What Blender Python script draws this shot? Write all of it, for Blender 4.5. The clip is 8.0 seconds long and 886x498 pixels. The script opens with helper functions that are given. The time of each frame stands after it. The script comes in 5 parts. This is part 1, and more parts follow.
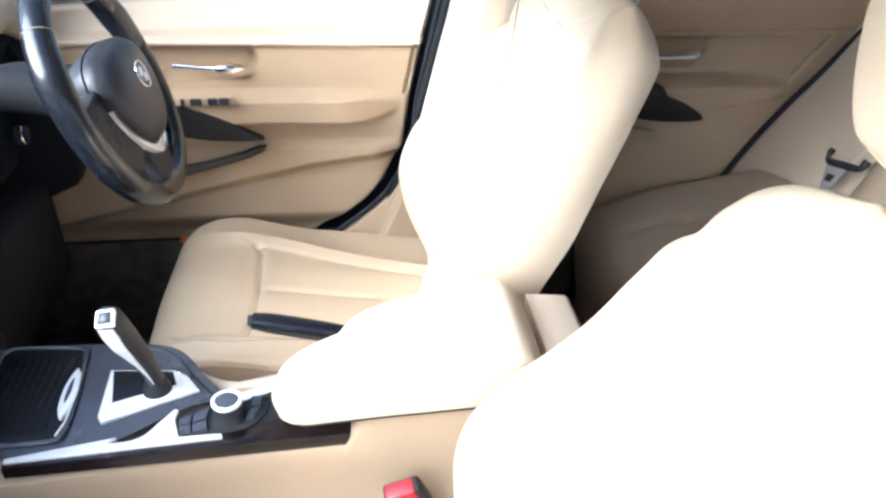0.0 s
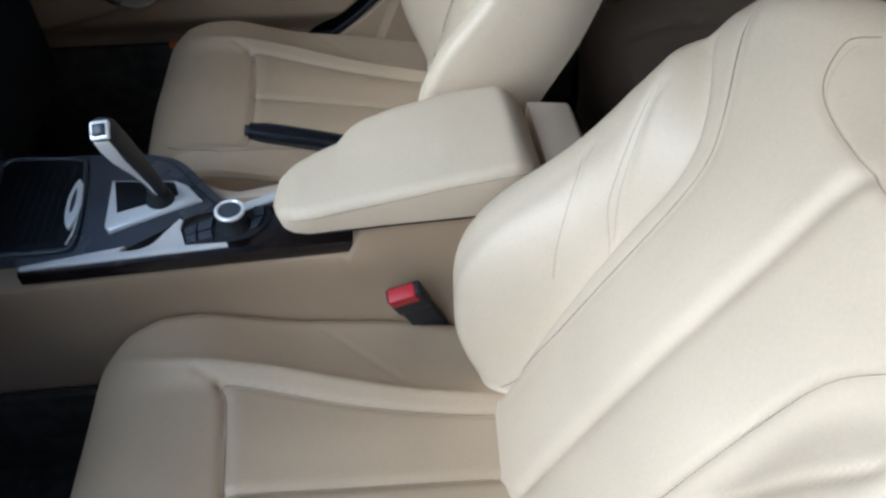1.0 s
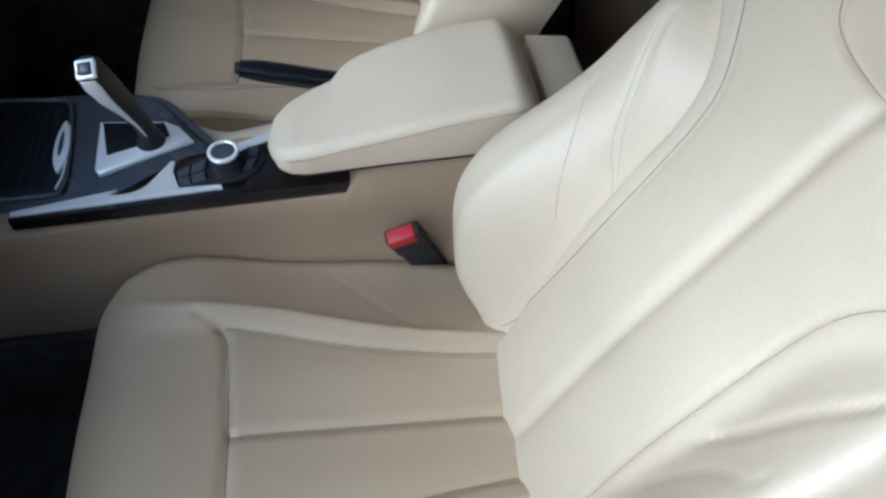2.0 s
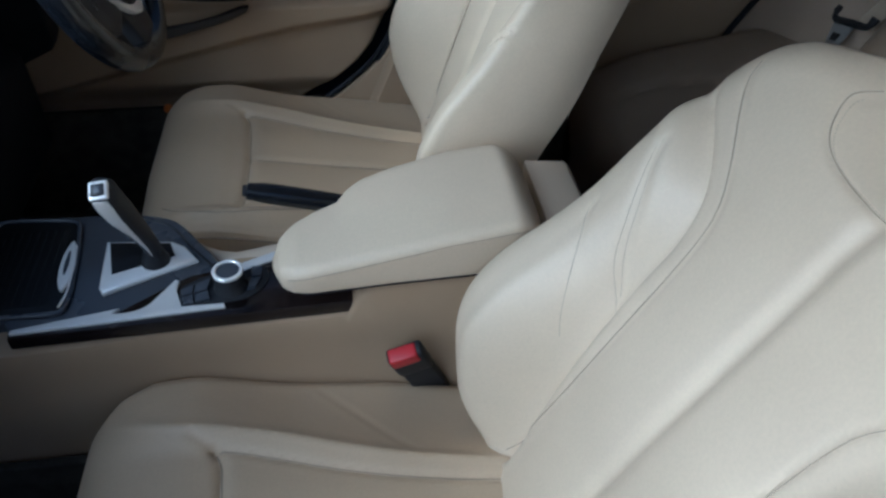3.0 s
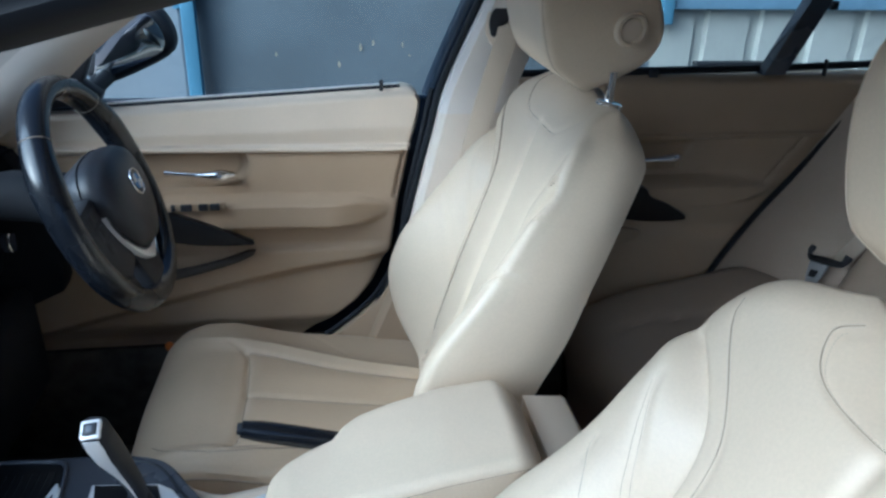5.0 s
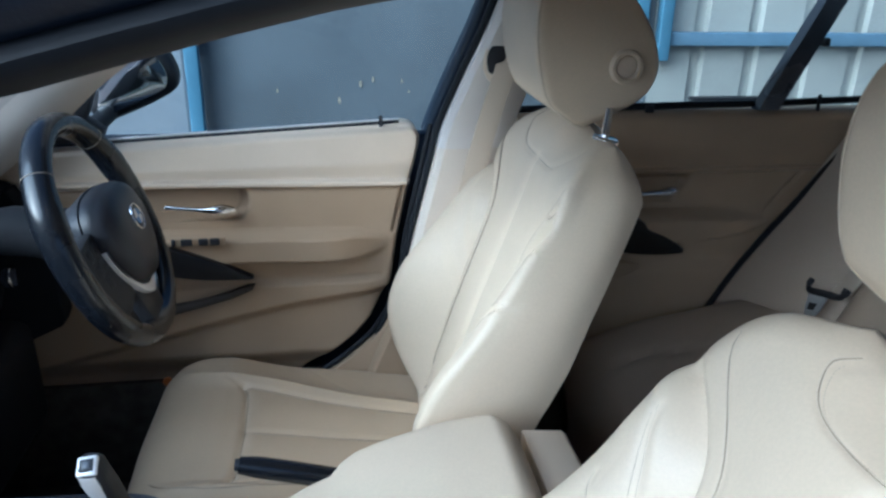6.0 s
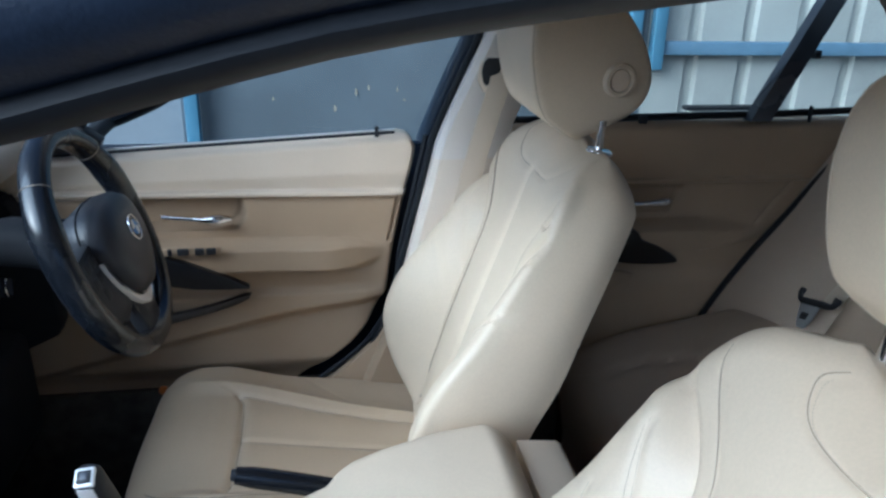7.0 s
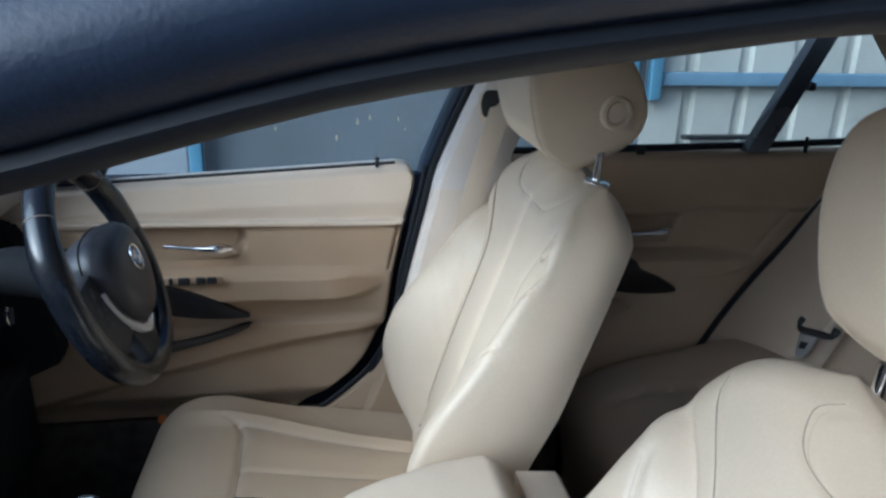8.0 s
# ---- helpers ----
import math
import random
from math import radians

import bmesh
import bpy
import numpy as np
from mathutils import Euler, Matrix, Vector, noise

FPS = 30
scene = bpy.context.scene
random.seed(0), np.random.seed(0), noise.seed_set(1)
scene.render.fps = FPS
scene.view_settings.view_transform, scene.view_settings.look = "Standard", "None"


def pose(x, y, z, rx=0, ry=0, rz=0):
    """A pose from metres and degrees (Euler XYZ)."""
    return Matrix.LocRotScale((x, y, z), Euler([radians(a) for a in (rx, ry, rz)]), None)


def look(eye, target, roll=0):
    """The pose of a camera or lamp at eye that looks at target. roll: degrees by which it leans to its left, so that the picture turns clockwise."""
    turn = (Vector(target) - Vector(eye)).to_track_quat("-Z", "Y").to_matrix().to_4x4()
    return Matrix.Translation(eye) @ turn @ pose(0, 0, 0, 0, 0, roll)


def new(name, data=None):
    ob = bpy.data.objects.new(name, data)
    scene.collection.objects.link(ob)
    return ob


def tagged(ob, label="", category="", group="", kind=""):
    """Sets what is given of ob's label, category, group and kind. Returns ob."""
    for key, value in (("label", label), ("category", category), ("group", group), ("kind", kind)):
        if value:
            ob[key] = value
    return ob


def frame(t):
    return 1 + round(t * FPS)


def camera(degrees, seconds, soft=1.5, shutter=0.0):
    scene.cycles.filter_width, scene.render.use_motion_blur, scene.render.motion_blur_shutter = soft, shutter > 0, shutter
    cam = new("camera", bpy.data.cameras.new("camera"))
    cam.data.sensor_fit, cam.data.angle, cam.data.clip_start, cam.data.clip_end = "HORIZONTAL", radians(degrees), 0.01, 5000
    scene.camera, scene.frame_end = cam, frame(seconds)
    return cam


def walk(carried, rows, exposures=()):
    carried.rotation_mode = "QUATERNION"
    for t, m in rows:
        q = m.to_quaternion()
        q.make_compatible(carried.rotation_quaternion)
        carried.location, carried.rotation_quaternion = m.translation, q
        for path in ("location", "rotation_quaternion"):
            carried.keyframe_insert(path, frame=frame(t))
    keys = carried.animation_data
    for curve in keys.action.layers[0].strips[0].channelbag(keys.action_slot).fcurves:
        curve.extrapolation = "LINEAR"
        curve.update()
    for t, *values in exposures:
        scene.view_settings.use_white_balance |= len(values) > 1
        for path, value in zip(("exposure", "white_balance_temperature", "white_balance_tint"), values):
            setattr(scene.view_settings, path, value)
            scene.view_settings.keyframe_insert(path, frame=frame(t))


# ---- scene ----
cam = camera(62.0, 8.0, 2.6)
PATH = [
    (0, (0.229, -0.777, 1.297), (0.463, 0.892, 0.221), 1.7),
    (0.5, (0.228, -0.772, 1.299), (0.453, 0.741, 0.011), 2.0),
    (1, (0.232, -0.77, 1.298), (0.431, 0.565, -0.178), 1.8),
    (1.2, (0.229, -0.768, 1.298), (0.425, 0.487, -0.247), 2.1),
    (1.75, (0.223, -0.763, 1.293), (0.430, 0.417, -0.318), 2.15),
    (2.3, (0.219, -0.758, 1.289), (0.442, 0.515, -0.237), 2.2),
    (2.5, (0.218, -0.76, 1.292), (0.45, 0.56, -0.193), 2.3),
    (3, (0.212, -0.764, 1.287), (0.464, 0.684, -0.069), 2.2),
    (3.5, (0.222, -0.77, 1.294), (0.471, 0.781, 0.056), 1.5),
    (4, (0.216, -0.766, 1.295), (0.489, 0.873, 0.182), 1.7),
    (4.5, (0.217, -0.771, 1.294), (0.497, 0.954, 0.321), 1.4),
    (5, (0.2105, -0.772, 1.2935), (0.507, 1.0145, 0.4645), 1.5),
    (5.2, (0.212, -0.7735, 1.294), (0.508, 1.036, 0.521), 1.4),
    (5.75, (0.2115, -0.776, 1.2955), (0.511, 1.0455, 0.547), 1.35),
    (6.3, (0.2112, -0.7775, 1.2985), (0.5145, 1.0435, 0.556), 1.35),
    (6.5, (0.2108, -0.7789, 1.3055), (0.5201, 1.0395, 0.5586), 1.48),
    (6.7, (0.2112, -0.7805, 1.309), (0.5238, 1.0378, 0.5635), 1.48),
    (7, (0.2096, -0.7819, 1.3075), (0.5239, 1.0422, 0.5765), 1.53),
    (7.5, (0.2134, -0.7836, 1.3089), (0.5263, 1.0494, 0.6003), 1.42),
    (8, (0.2112, -0.7891, 1.3149), (0.5252, 1.061, 0.6526), 1.55),
]
EXPOSURES = [(0, 1.94, 5150, 5), (0.1, 1.78, 5150, 5), (0.2, 1.16, 5150, 5), (0.3, 0.41, 5100, 5), (0.4, -0.04, 4980, 4), (0.6, -0.46, 4890, 2), (1.0, -0.06, 4830, 2), (2.5, -0.12, 4610, 0), (3.0, -0.53, 4560, 0), (3.5, -0.66, 4540, 0), (4.0, -0.53, 4530, 0), (4.5, -0.09, 4550, 0), (5.0, 0.21, 4510, -1), (6.5, 0.24, 4530, 0), (8.0, 0.10, 4710, 2)]
walk(cam, [(t, look(eye, target, roll)) for t, eye, target, roll in PATH], EXPOSURES)

# ---- world and sun ----
world = bpy.data.worlds.new("sky")
scene.world = world
world.use_nodes = True
wn = world.node_tree
sky = wn.nodes.new("ShaderNodeTexSky")
sky.sky_type = "NISHITA"
sky.sun_disc = False
sky.sun_elevation = radians(27.5)
sky.sun_rotation = radians(240)
sky.air_density, sky.dust_density, sky.ozone_density = 0.6, 8.0, 0.5
wn.links.new(sky.outputs["Color"], wn.nodes["Background"].inputs["Color"])
wn.nodes["Background"].inputs["Strength"].default_value = 0.15

sun_data = bpy.data.lights.new("sun", "SUN")
sun_data.energy, sun_data.angle, sun_data.color = 3.1, radians(74), (1.0, 0.995, 0.985)
sun = new("sun", sun_data)
sun.matrix_world = look((-4.75, -2.7, 3.25), (0, 0, 0.5))


# ---- materials ----
def material(name, color, rough=0.5, metal=0.0, vary=0.12, scale=6.0, grain=220.0, bump=0.05, spec=0.5, coat=0.0, dark=None, sheen=0.0):
    """A surface with slow colour drift, fine grain and relief."""
    m = bpy.data.materials.new(name)
    m.use_nodes = True
    t = m.node_tree
    b = t.nodes["Principled BSDF"]
    b.inputs["Metallic"].default_value = metal
    b.inputs["Specular IOR Level"].default_value = spec
    b.inputs["Coat Weight"].default_value = coat
    b.inputs["Coat Roughness"].default_value = 0.06
    b.inputs["Sheen Weight"].default_value = sheen
    co = t.nodes.new("ShaderNodeTexCoord")
    big, fine = t.nodes.new("ShaderNodeTexNoise"), t.nodes.new("ShaderNodeTexNoise")
    big.inputs["Scale"].default_value, big.inputs["Detail"].default_value = scale, 5
    fine.inputs["Scale"].default_value, fine.inputs["Detail"].default_value = grain, 3
    for n in (big, fine):
        t.links.new(co.outputs["Object"], n.inputs["Vector"])
    add = t.nodes.new("ShaderNodeMath")
    add.operation = "MULTIPLY_ADD"
    add.inputs[1].default_value, add.inputs[2].default_value = 0.3, 0.0
    t.links.new(fine.outputs["Fac"], add.inputs[0])
    both = t.nodes.new("ShaderNodeMath")
    both.operation = "MULTIPLY_ADD"
    both.inputs[1].default_value = 0.7
    t.links.new(big.outputs["Fac"], both.inputs[0])
    t.links.new(add.outputs[0], both.inputs[2])
    ramp = t.nodes.new("ShaderNodeValToRGB")
    lo = dark or [c * (1 - vary) for c in color]
    hi = [min(1, c * (1 + vary)) for c in color] if not dark else color
    ramp.color_ramp.elements[0].position, ramp.color_ramp.elements[1].position = 0.36, 0.64
    ramp.color_ramp.elements[0].color, ramp.color_ramp.elements[1].color = (*lo, 1), (*hi, 1)
    t.links.new(both.outputs[0], ramp.inputs["Fac"])
    t.links.new(ramp.outputs["Color"], b.inputs["Base Color"])
    rr = t.nodes.new("ShaderNodeMapRange")
    rr.inputs["To Min"].default_value, rr.inputs["To Max"].default_value = max(0.02, rough - 0.07), min(1, rough + 0.07)
    t.links.new(big.outputs["Fac"], rr.inputs["Value"])
    t.links.new(rr.outputs["Result"], b.inputs["Roughness"])
    if bump:
        bp = t.nodes.new("ShaderNodeBump")
        bp.inputs["Strength"].default_value, bp.inputs["Distance"].default_value = bump, 0.002
        t.links.new(fine.outputs["Fac"], bp.inputs["Height"])
        t.links.new(bp.outputs["Normal"], b.inputs["Normal"])
    return m


def leather_material(name, color, rough):
    """Pebbled hide with soft creasing."""
    m = material(name, color, rough, vary=0.07, scale=5.0, grain=300.0, bump=0.0, spec=0.6)
    t = m.node_tree
    b = t.nodes["Principled BSDF"]
    co = t.nodes.new("ShaderNodeTexCoord")
    cell = t.nodes.new("ShaderNodeTexVoronoi")
    cell.feature = "DISTANCE_TO_EDGE"
    cell.inputs["Scale"].default_value = 420
    crease = t.nodes.new("ShaderNodeTexNoise")
    crease.inputs["Scale"].default_value, crease.inputs["Detail"].default_value = 14, 4
    for n in (cell, crease):
        t.links.new(co.outputs["Object"], n.inputs["Vector"])
    b1, b2 = t.nodes.new("ShaderNodeBump"), t.nodes.new("ShaderNodeBump")
    b1.inputs["Strength"].default_value, b1.inputs["Distance"].default_value = 0.12, 0.0006
    b2.inputs["Strength"].default_value, b2.inputs["Distance"].default_value = 0.2, 0.006
    t.links.new(cell.outputs["Distance"], b1.inputs["Height"])
    t.links.new(crease.outputs["Fac"], b2.inputs["Height"])
    t.links.new(b2.outputs["Normal"], b1.inputs["Normal"])
    t.links.new(b1.outputs["Normal"], b.inputs["Normal"])
    return m


def glass_material(name, tint, gloss):
    """Thin pane: clear, with a reflection that grows at grazing angles."""
    m = bpy.data.materials.new(name)
    m.use_nodes = True
    t = m.node_tree
    t.nodes.remove(t.nodes["Principled BSDF"])
    clear, shine, mix = t.nodes.new("ShaderNodeBsdfTransparent"), t.nodes.new("ShaderNodeBsdfGlossy"), t.nodes.new("ShaderNodeMixShader")
    clear.inputs["Color"].default_value = (*tint, 1)
    shine.inputs["Roughness"].default_value = 0.02
    fres = t.nodes.new("ShaderNodeFresnel")
    fres.inputs["IOR"].default_value = gloss
    t.links.new(fres.outputs["Fac"], mix.inputs["Fac"])
    t.links.new(clear.outputs["BSDF"], mix.inputs[1])
    t.links.new(shine.outputs["BSDF"], mix.inputs[2])
    t.links.new(mix.outputs["Shader"], t.nodes["Material Output"].inputs["Surface"])
    return m


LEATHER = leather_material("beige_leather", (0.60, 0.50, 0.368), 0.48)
# Browner copy of the seat leather: weaker skylight on the cushions put into colour.
SHADED_LEATHER = leather_material("shaded_cushion_leather", (0.51, 0.398, 0.268), 0.47)
# Same beige hide darkened, so the colour holds the shade in the rear.
LEATHER_REAR_DIM = leather_material("rear_dimmed_beige_leather", (0.36, 0.285, 0.21), 0.5)
SEAM = material("seam_thread", (0.33, 0.27, 0.20), 0.8, vary=0.1, bump=0)
SEAM_PALE = material("pale_seam_thread", (0.50, 0.425, 0.32), 0.8, vary=0.1, bump=0)
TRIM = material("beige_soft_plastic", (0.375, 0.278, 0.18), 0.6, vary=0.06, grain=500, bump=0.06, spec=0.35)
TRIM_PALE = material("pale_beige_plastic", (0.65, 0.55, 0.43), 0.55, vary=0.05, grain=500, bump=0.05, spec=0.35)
PILLAR = material("pillar_cloth_trim", (0.66, 0.62, 0.575), 0.8, vary=0.06, grain=700, bump=0.1, spec=0.2)
HEADLINER = material("headliner_cloth", (0.55, 0.49, 0.41), 0.9, vary=0.05, grain=900, bump=0.1, spec=0.1)
BLACK = material("black_plastic", (0.022, 0.023, 0.027), 0.5, vary=0.2, grain=600, bump=0.06, spec=0.3)
DARKGREY = material("dark_grey_plastic", (0.058, 0.064, 0.080), 0.26, vary=0.12, grain=600, bump=0.05, spec=0.7)
RUBBER = material("black_rubber", (0.011, 0.0125, 0.016), 0.55, vary=0.2, bump=0.05, spec=0.25)
SOFTBLACK = material("matt_black_plastic", (0.014, 0.015, 0.0175), 0.65, vary=0.2, grain=600, bump=0.06, spec=0.12)
WHEELHIDE = material("black_wheel_leather", (0.006, 0.0075, 0.011), 0.26, vary=0.2, grain=350, bump=0.06, coat=0.45, spec=0.4)
WOOD = material("dark_gloss_wood", (0.013, 0.009, 0.009), 0.25, vary=0.6, scale=22, grain=60, bump=0.0, coat=0.45, spec=0.3)
SILVER = material("satin_silver", (0.93, 0.93, 0.935), 0.22, metal=0.22, vary=0.04, bump=0.0, spec=0.9)
STEEL = material("worn_steel", (0.42, 0.43, 0.45), 0.3, metal=0.5, vary=0.1, bump=0.0)
CHROME = material("bright_chrome", (0.85, 0.85, 0.86), 0.1, metal=1.0, vary=0.03, bump=0.0)
GLOSS = material("piano_black", (0.009, 0.009, 0.010), 0.3, vary=0.1, bump=0, coat=0.12, spec=0.25)
COVER = material("soft_black_plastic", (0.022, 0.024, 0.031), 0.40, vary=0.12, grain=600, bump=0.06, spec=0.45)
POCKET = material("dark_brown_plastic", (0.050, 0.042, 0.036), 0.6, vary=0.12, grain=500, bump=0.06, spec=0.3)
RED = material("red_button", (0.42, 0.02, 0.03), 0.4, vary=0.06, bump=0)
ORANGE = material("orange_plastic", (0.55, 0.16, 0.03), 0.35, vary=0.05, bump=0)
CARPET = material("dark_brown_carpet", (0.068, 0.060, 0.051), 0.95, vary=0.3, scale=30, grain=500, bump=0.5, spec=0.1)
PAINT = material("dark_blue_paint", (0.013, 0.020, 0.038), 0.45, vary=0.15, scale=40, grain=420, bump=0.14, coat=0.05, spec=0.35)
# Body paint made lighter and bluer: the sky's reflection on the door frame.
PAINT_SKYLIT = material("sky_tinted_frame_paint", (0.028, 0.043, 0.070), 0.32, vary=0.12, grain=420, bump=0.05, coat=0.25, spec=0.5)
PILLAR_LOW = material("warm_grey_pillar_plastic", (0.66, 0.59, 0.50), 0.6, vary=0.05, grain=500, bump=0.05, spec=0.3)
WEB = material("belt_webbing", (0.50, 0.43, 0.34), 0.8, vary=0.06, grain=800, bump=0.2, spec=0.2)
FENCE = material("pale_painted_steel_sheet", (0.50, 0.51, 0.475), 0.5, vary=0.12, scale=3, grain=90, bump=0.05)
WALLDARK = material("grey_blue_steel_sheet", (0.135, 0.155, 0.175), 0.55, vary=0.14, scale=3, grain=40, bump=0.08)
WALLGREY = material("blue_grey_sheet", (0.27, 0.295, 0.33), 0.5, vary=0.1, scale=4, grain=60, bump=0.04)
RAILBLUE = material("faded_blue_paint", (0.155, 0.245, 0.345), 0.5, vary=0.15, scale=9, grain=80, bump=0.05)
RUST = material("rusty_bare_steel", (0.40, 0.36, 0.28), 0.8, vary=0.3, scale=60, grain=300, bump=0.2, spec=0.2)
BLUE = material("light_blue_paint", (0.125, 0.26, 0.385), 0.45, vary=0.1, scale=9, grain=80, bump=0.05)
GROUND = material("grey_concrete", (0.11, 0.107, 0.103), 0.9, vary=0.2, scale=2, grain=60, bump=0.4)
GLASS = glass_material("side_glass", (0.80, 0.85, 0.84), 1.3)
# Dark tint added to hold light from behind off the rear bench.
DARKGLASS = glass_material("rear_screen_glass", (0.25, 0.27, 0.26), 1.3)
TINTED = glass_material("rear_side_glass", (0.70, 0.74, 0.72), 1.28)
CLEAR = glass_material("windscreen_glass", (0.93, 0.96, 0.96), 1.35)
MIRROR = material("mirror_glass", (0.9, 0.9, 0.92), 0.03, metal=1.0, vary=0.01, bump=0)
WHITE = material("white_enamel", (0.8, 0.8, 0.8), 0.3, vary=0.03, bump=0)
BADGE = material("blue_enamel", (0.10, 0.25, 0.55), 0.3, vary=0.03, bump=0)


# ---- mesh helpers ----
def thing(name, label="", category="", group="", kind="", at=(0, 0, 0)):
    ob = new(name)
    ob.empty_display_size = 0.05
    ob.location = at
    return tagged(ob, label, category, group, kind)


def part(name, bm, mat, parent=None, label="", smooth=True):
    """Links a bmesh as one mesh object; its coordinates are the world's, or its parent's where that has been moved."""
    me = bpy.data.meshes.new(name)
    bmesh.ops.recalc_face_normals(bm, faces=bm.faces)
    if smooth:
        for f in bm.faces:
            f.smooth = True
        for e in bm.edges:
            if len(e.link_faces) == 2 and e.calc_face_angle(0) > 0.75:
                e.smooth = False
    bm.to_mesh(me)
    bm.free()
    me.materials.append(mat)
    ob = new(name, me)
    if parent:
        ob.parent = parent
    if label:
        ob["label"] = label
    return ob


def moved(bm, m):
    bmesh.ops.transform(bm, matrix=m, verts=bm.verts)
    return bm


def rbox(lo, hi, r=0.005, seg=3):
    """A box between two corners, with rounded edges."""
    bm = bmesh.new()
    bmesh.ops.create_cube(bm, size=1)
    lo, hi = Vector(lo), Vector(hi)
    for v in bm.verts:
        v.co = Vector([(lo[i] + hi[i]) / 2 + v.co[i] * (hi[i] - lo[i]) for i in range(3)])
    if r:
        bmesh.ops.bevel(bm, geom=bm.edges, offset=min(r, 0.49 * min(hi - lo)), segments=seg, affect="EDGES", profile=0.5)
    return bm


def loft(rings, closed=True, caps=True):
    """A skin over rings of equal length."""
    bm = bmesh.new()
    rows = [[bm.verts.new(p) for p in ring] for ring in rings]
    n = len(rows[0])
    for a, b in zip(rows, rows[1:]):
        for i in range(n if closed else n - 1):
            j = (i + 1) % n
            bm.faces.new((a[i], a[j], b[j], b[i]))
    if caps and closed:
        bm.faces.new(rows[0][::-1])
        bm.faces.new(rows[-1])
    return bm


def spline(points, count):
    """Evenly spread points of a smooth curve through the given ones."""
    p = [Vector(q) for q in points]
    p = [2 * p[0] - p[1], *p, 2 * p[-1] - p[-2]]
    out = []
    for i in range(1, len(p) - 2):
        for k in range(24):
            t = k / 24
            out.append(0.5 * (2 * p[i] + (p[i + 1] - p[i - 1]) * t + (2 * p[i - 1] - 5 * p[i] + 4 * p[i + 1] - p[i + 2]) * t * t + (3 * p[i] - p[i - 1] - 3 * p[i + 1] + p[i + 2]) * t**3))
    out.append(p[-2])
    far = np.r_[0, np.cumsum([(b - a).length for a, b in zip(out, out[1:])])]
    arr = np.array(out)
    want = np.linspace(0, far[-1], count)
    return [Vector([float(np.interp(w, far, arr[:, c])) for c in range(arr.shape[1])]) for w in want]


def tube(points, r, seg=8, flat=1.0, closed=False):
    """A round cord along points; flat squeezes it along the world's y."""
    pts = [Vector(p) for p in points]
    rings = []
    up = Vector((0.13, 0.31, 0.94))
    for i, p in enumerate(pts):
        a, b = pts[i - 1 if (i or closed) else 0], pts[(i + 1) % len(pts) if (closed or i + 1 < len(pts)) else i]
        d = (b - a).normalized()
        s = d.cross(up).normalized()
        q = s.cross(d)
        rr = r(i / max(1, len(pts) - 1)) if callable(r) else r
        rings.append([p + rr * (math.cos(k * math.tau / seg) * s + math.sin(k * math.tau / seg) * q) for k in range(seg)])
    if closed:
        rings.append(rings[0])
        bm = loft(rings, True, False)
        bmesh.ops.remove_doubles(bm, verts=bm.verts, dist=1e-6)
        return bm
    return loft(rings)


def prism(outline, axis, a, b, r=0.0, seg=2):
    """A plate: an outline in the two other axes, from a to b along the axis, its rims rounded by r."""
    def put(u, v, w):
        return {"x": (w, u, v), "y": (u, w, v), "z": (u, v, w)}[axis]
    bm = bmesh.new()
    low = [bm.verts.new(put(u, v, a)) for u, v in outline]
    high = [bm.verts.new(put(u, v, b)) for u, v in outline]
    n = len(outline)
    bm.faces.new(low[::-1])
    bm.faces.new(high)
    for i in range(n):
        j = (i + 1) % n
        bm.faces.new((low[i], low[j], high[j], high[i]))
    bmesh.ops.recalc_face_normals(bm, faces=bm.faces)
    if r:
        rim = [e for e in bm.edges if (e.verts[0] in low) == (e.verts[1] in low)]
        bmesh.ops.bevel(bm, geom=rim, offset=r, segments=seg, affect="EDGES", profile=0.5)
    return bm


def disc(c, r, h, axis=(0, 0, 1), seg=32, bevel=0.0):
    """A short cylinder that starts at c and rises by h along the axis."""
    bm = bmesh.new()
    bmesh.ops.create_cone(bm, cap_ends=True, segments=seg, radius1=r, radius2=r, depth=h)
    if bevel:
        bmesh.ops.bevel(bm, geom=[e for e in bm.edges if any(len(f.verts) > 4 for f in e.link_faces)], offset=bevel, segments=3, affect="EDGES", profile=0.5)
    m = Matrix.Translation(c) @ Vector(axis).to_track_quat("Z", "Y").to_matrix().to_4x4() @ Matrix.Translation((0, 0, h / 2))
    return moved(bm, m)


def ring_disc(c, r_in, r_out, h, axis=(0, 0, 1), seg=40):
    """A flat ring with a rounded top."""
    prof = [(r_in, 0), (r_in, h * 0.7), (r_in + (r_out - r_in) * 0.25, h), (r_out - (r_out - r_in) * 0.25, h), (r_out, h * 0.7), (r_out, 0)]
    rings = [[Vector((a * math.cos(k * math.tau / seg), a * math.sin(k * math.tau / seg), z)) for k in range(seg)] for a, z in prof]
    bm = loft(rings + [rings[0]], True, False)
    bmesh.ops.remove_doubles(bm, verts=bm.verts, dist=1e-7)
    return moved(bm, Matrix.Translation(c) @ Vector(axis).to_track_quat("Z", "Y").to_matrix().to_4x4())


def smooth(a, b, x):
    t = np.clip((np.asarray(x, float) - a) / (b - a), 0, 1)
    return t * t * (3 - 2 * t)


def near_line(px, py, line):
    """How far the points lie from a polyline."""
    best = np.full(np.shape(px), 9.0)
    for (ax, ay), (bx, by) in zip(line, line[1:]):
        dx, dy = bx - ax, by - ay
        t = np.clip(((px - ax) * dx + (py - ay) * dy) / (dx * dx + dy * dy + 1e-12), 0, 1)
        best = np.minimum(best, np.hypot(px - ax - t * dx, py - ay - t * dy))
    return best


def curve2(points, count=40):
    return [(p[0], p[1]) for p in spline([(a, b, 0) for a, b in points], count)]


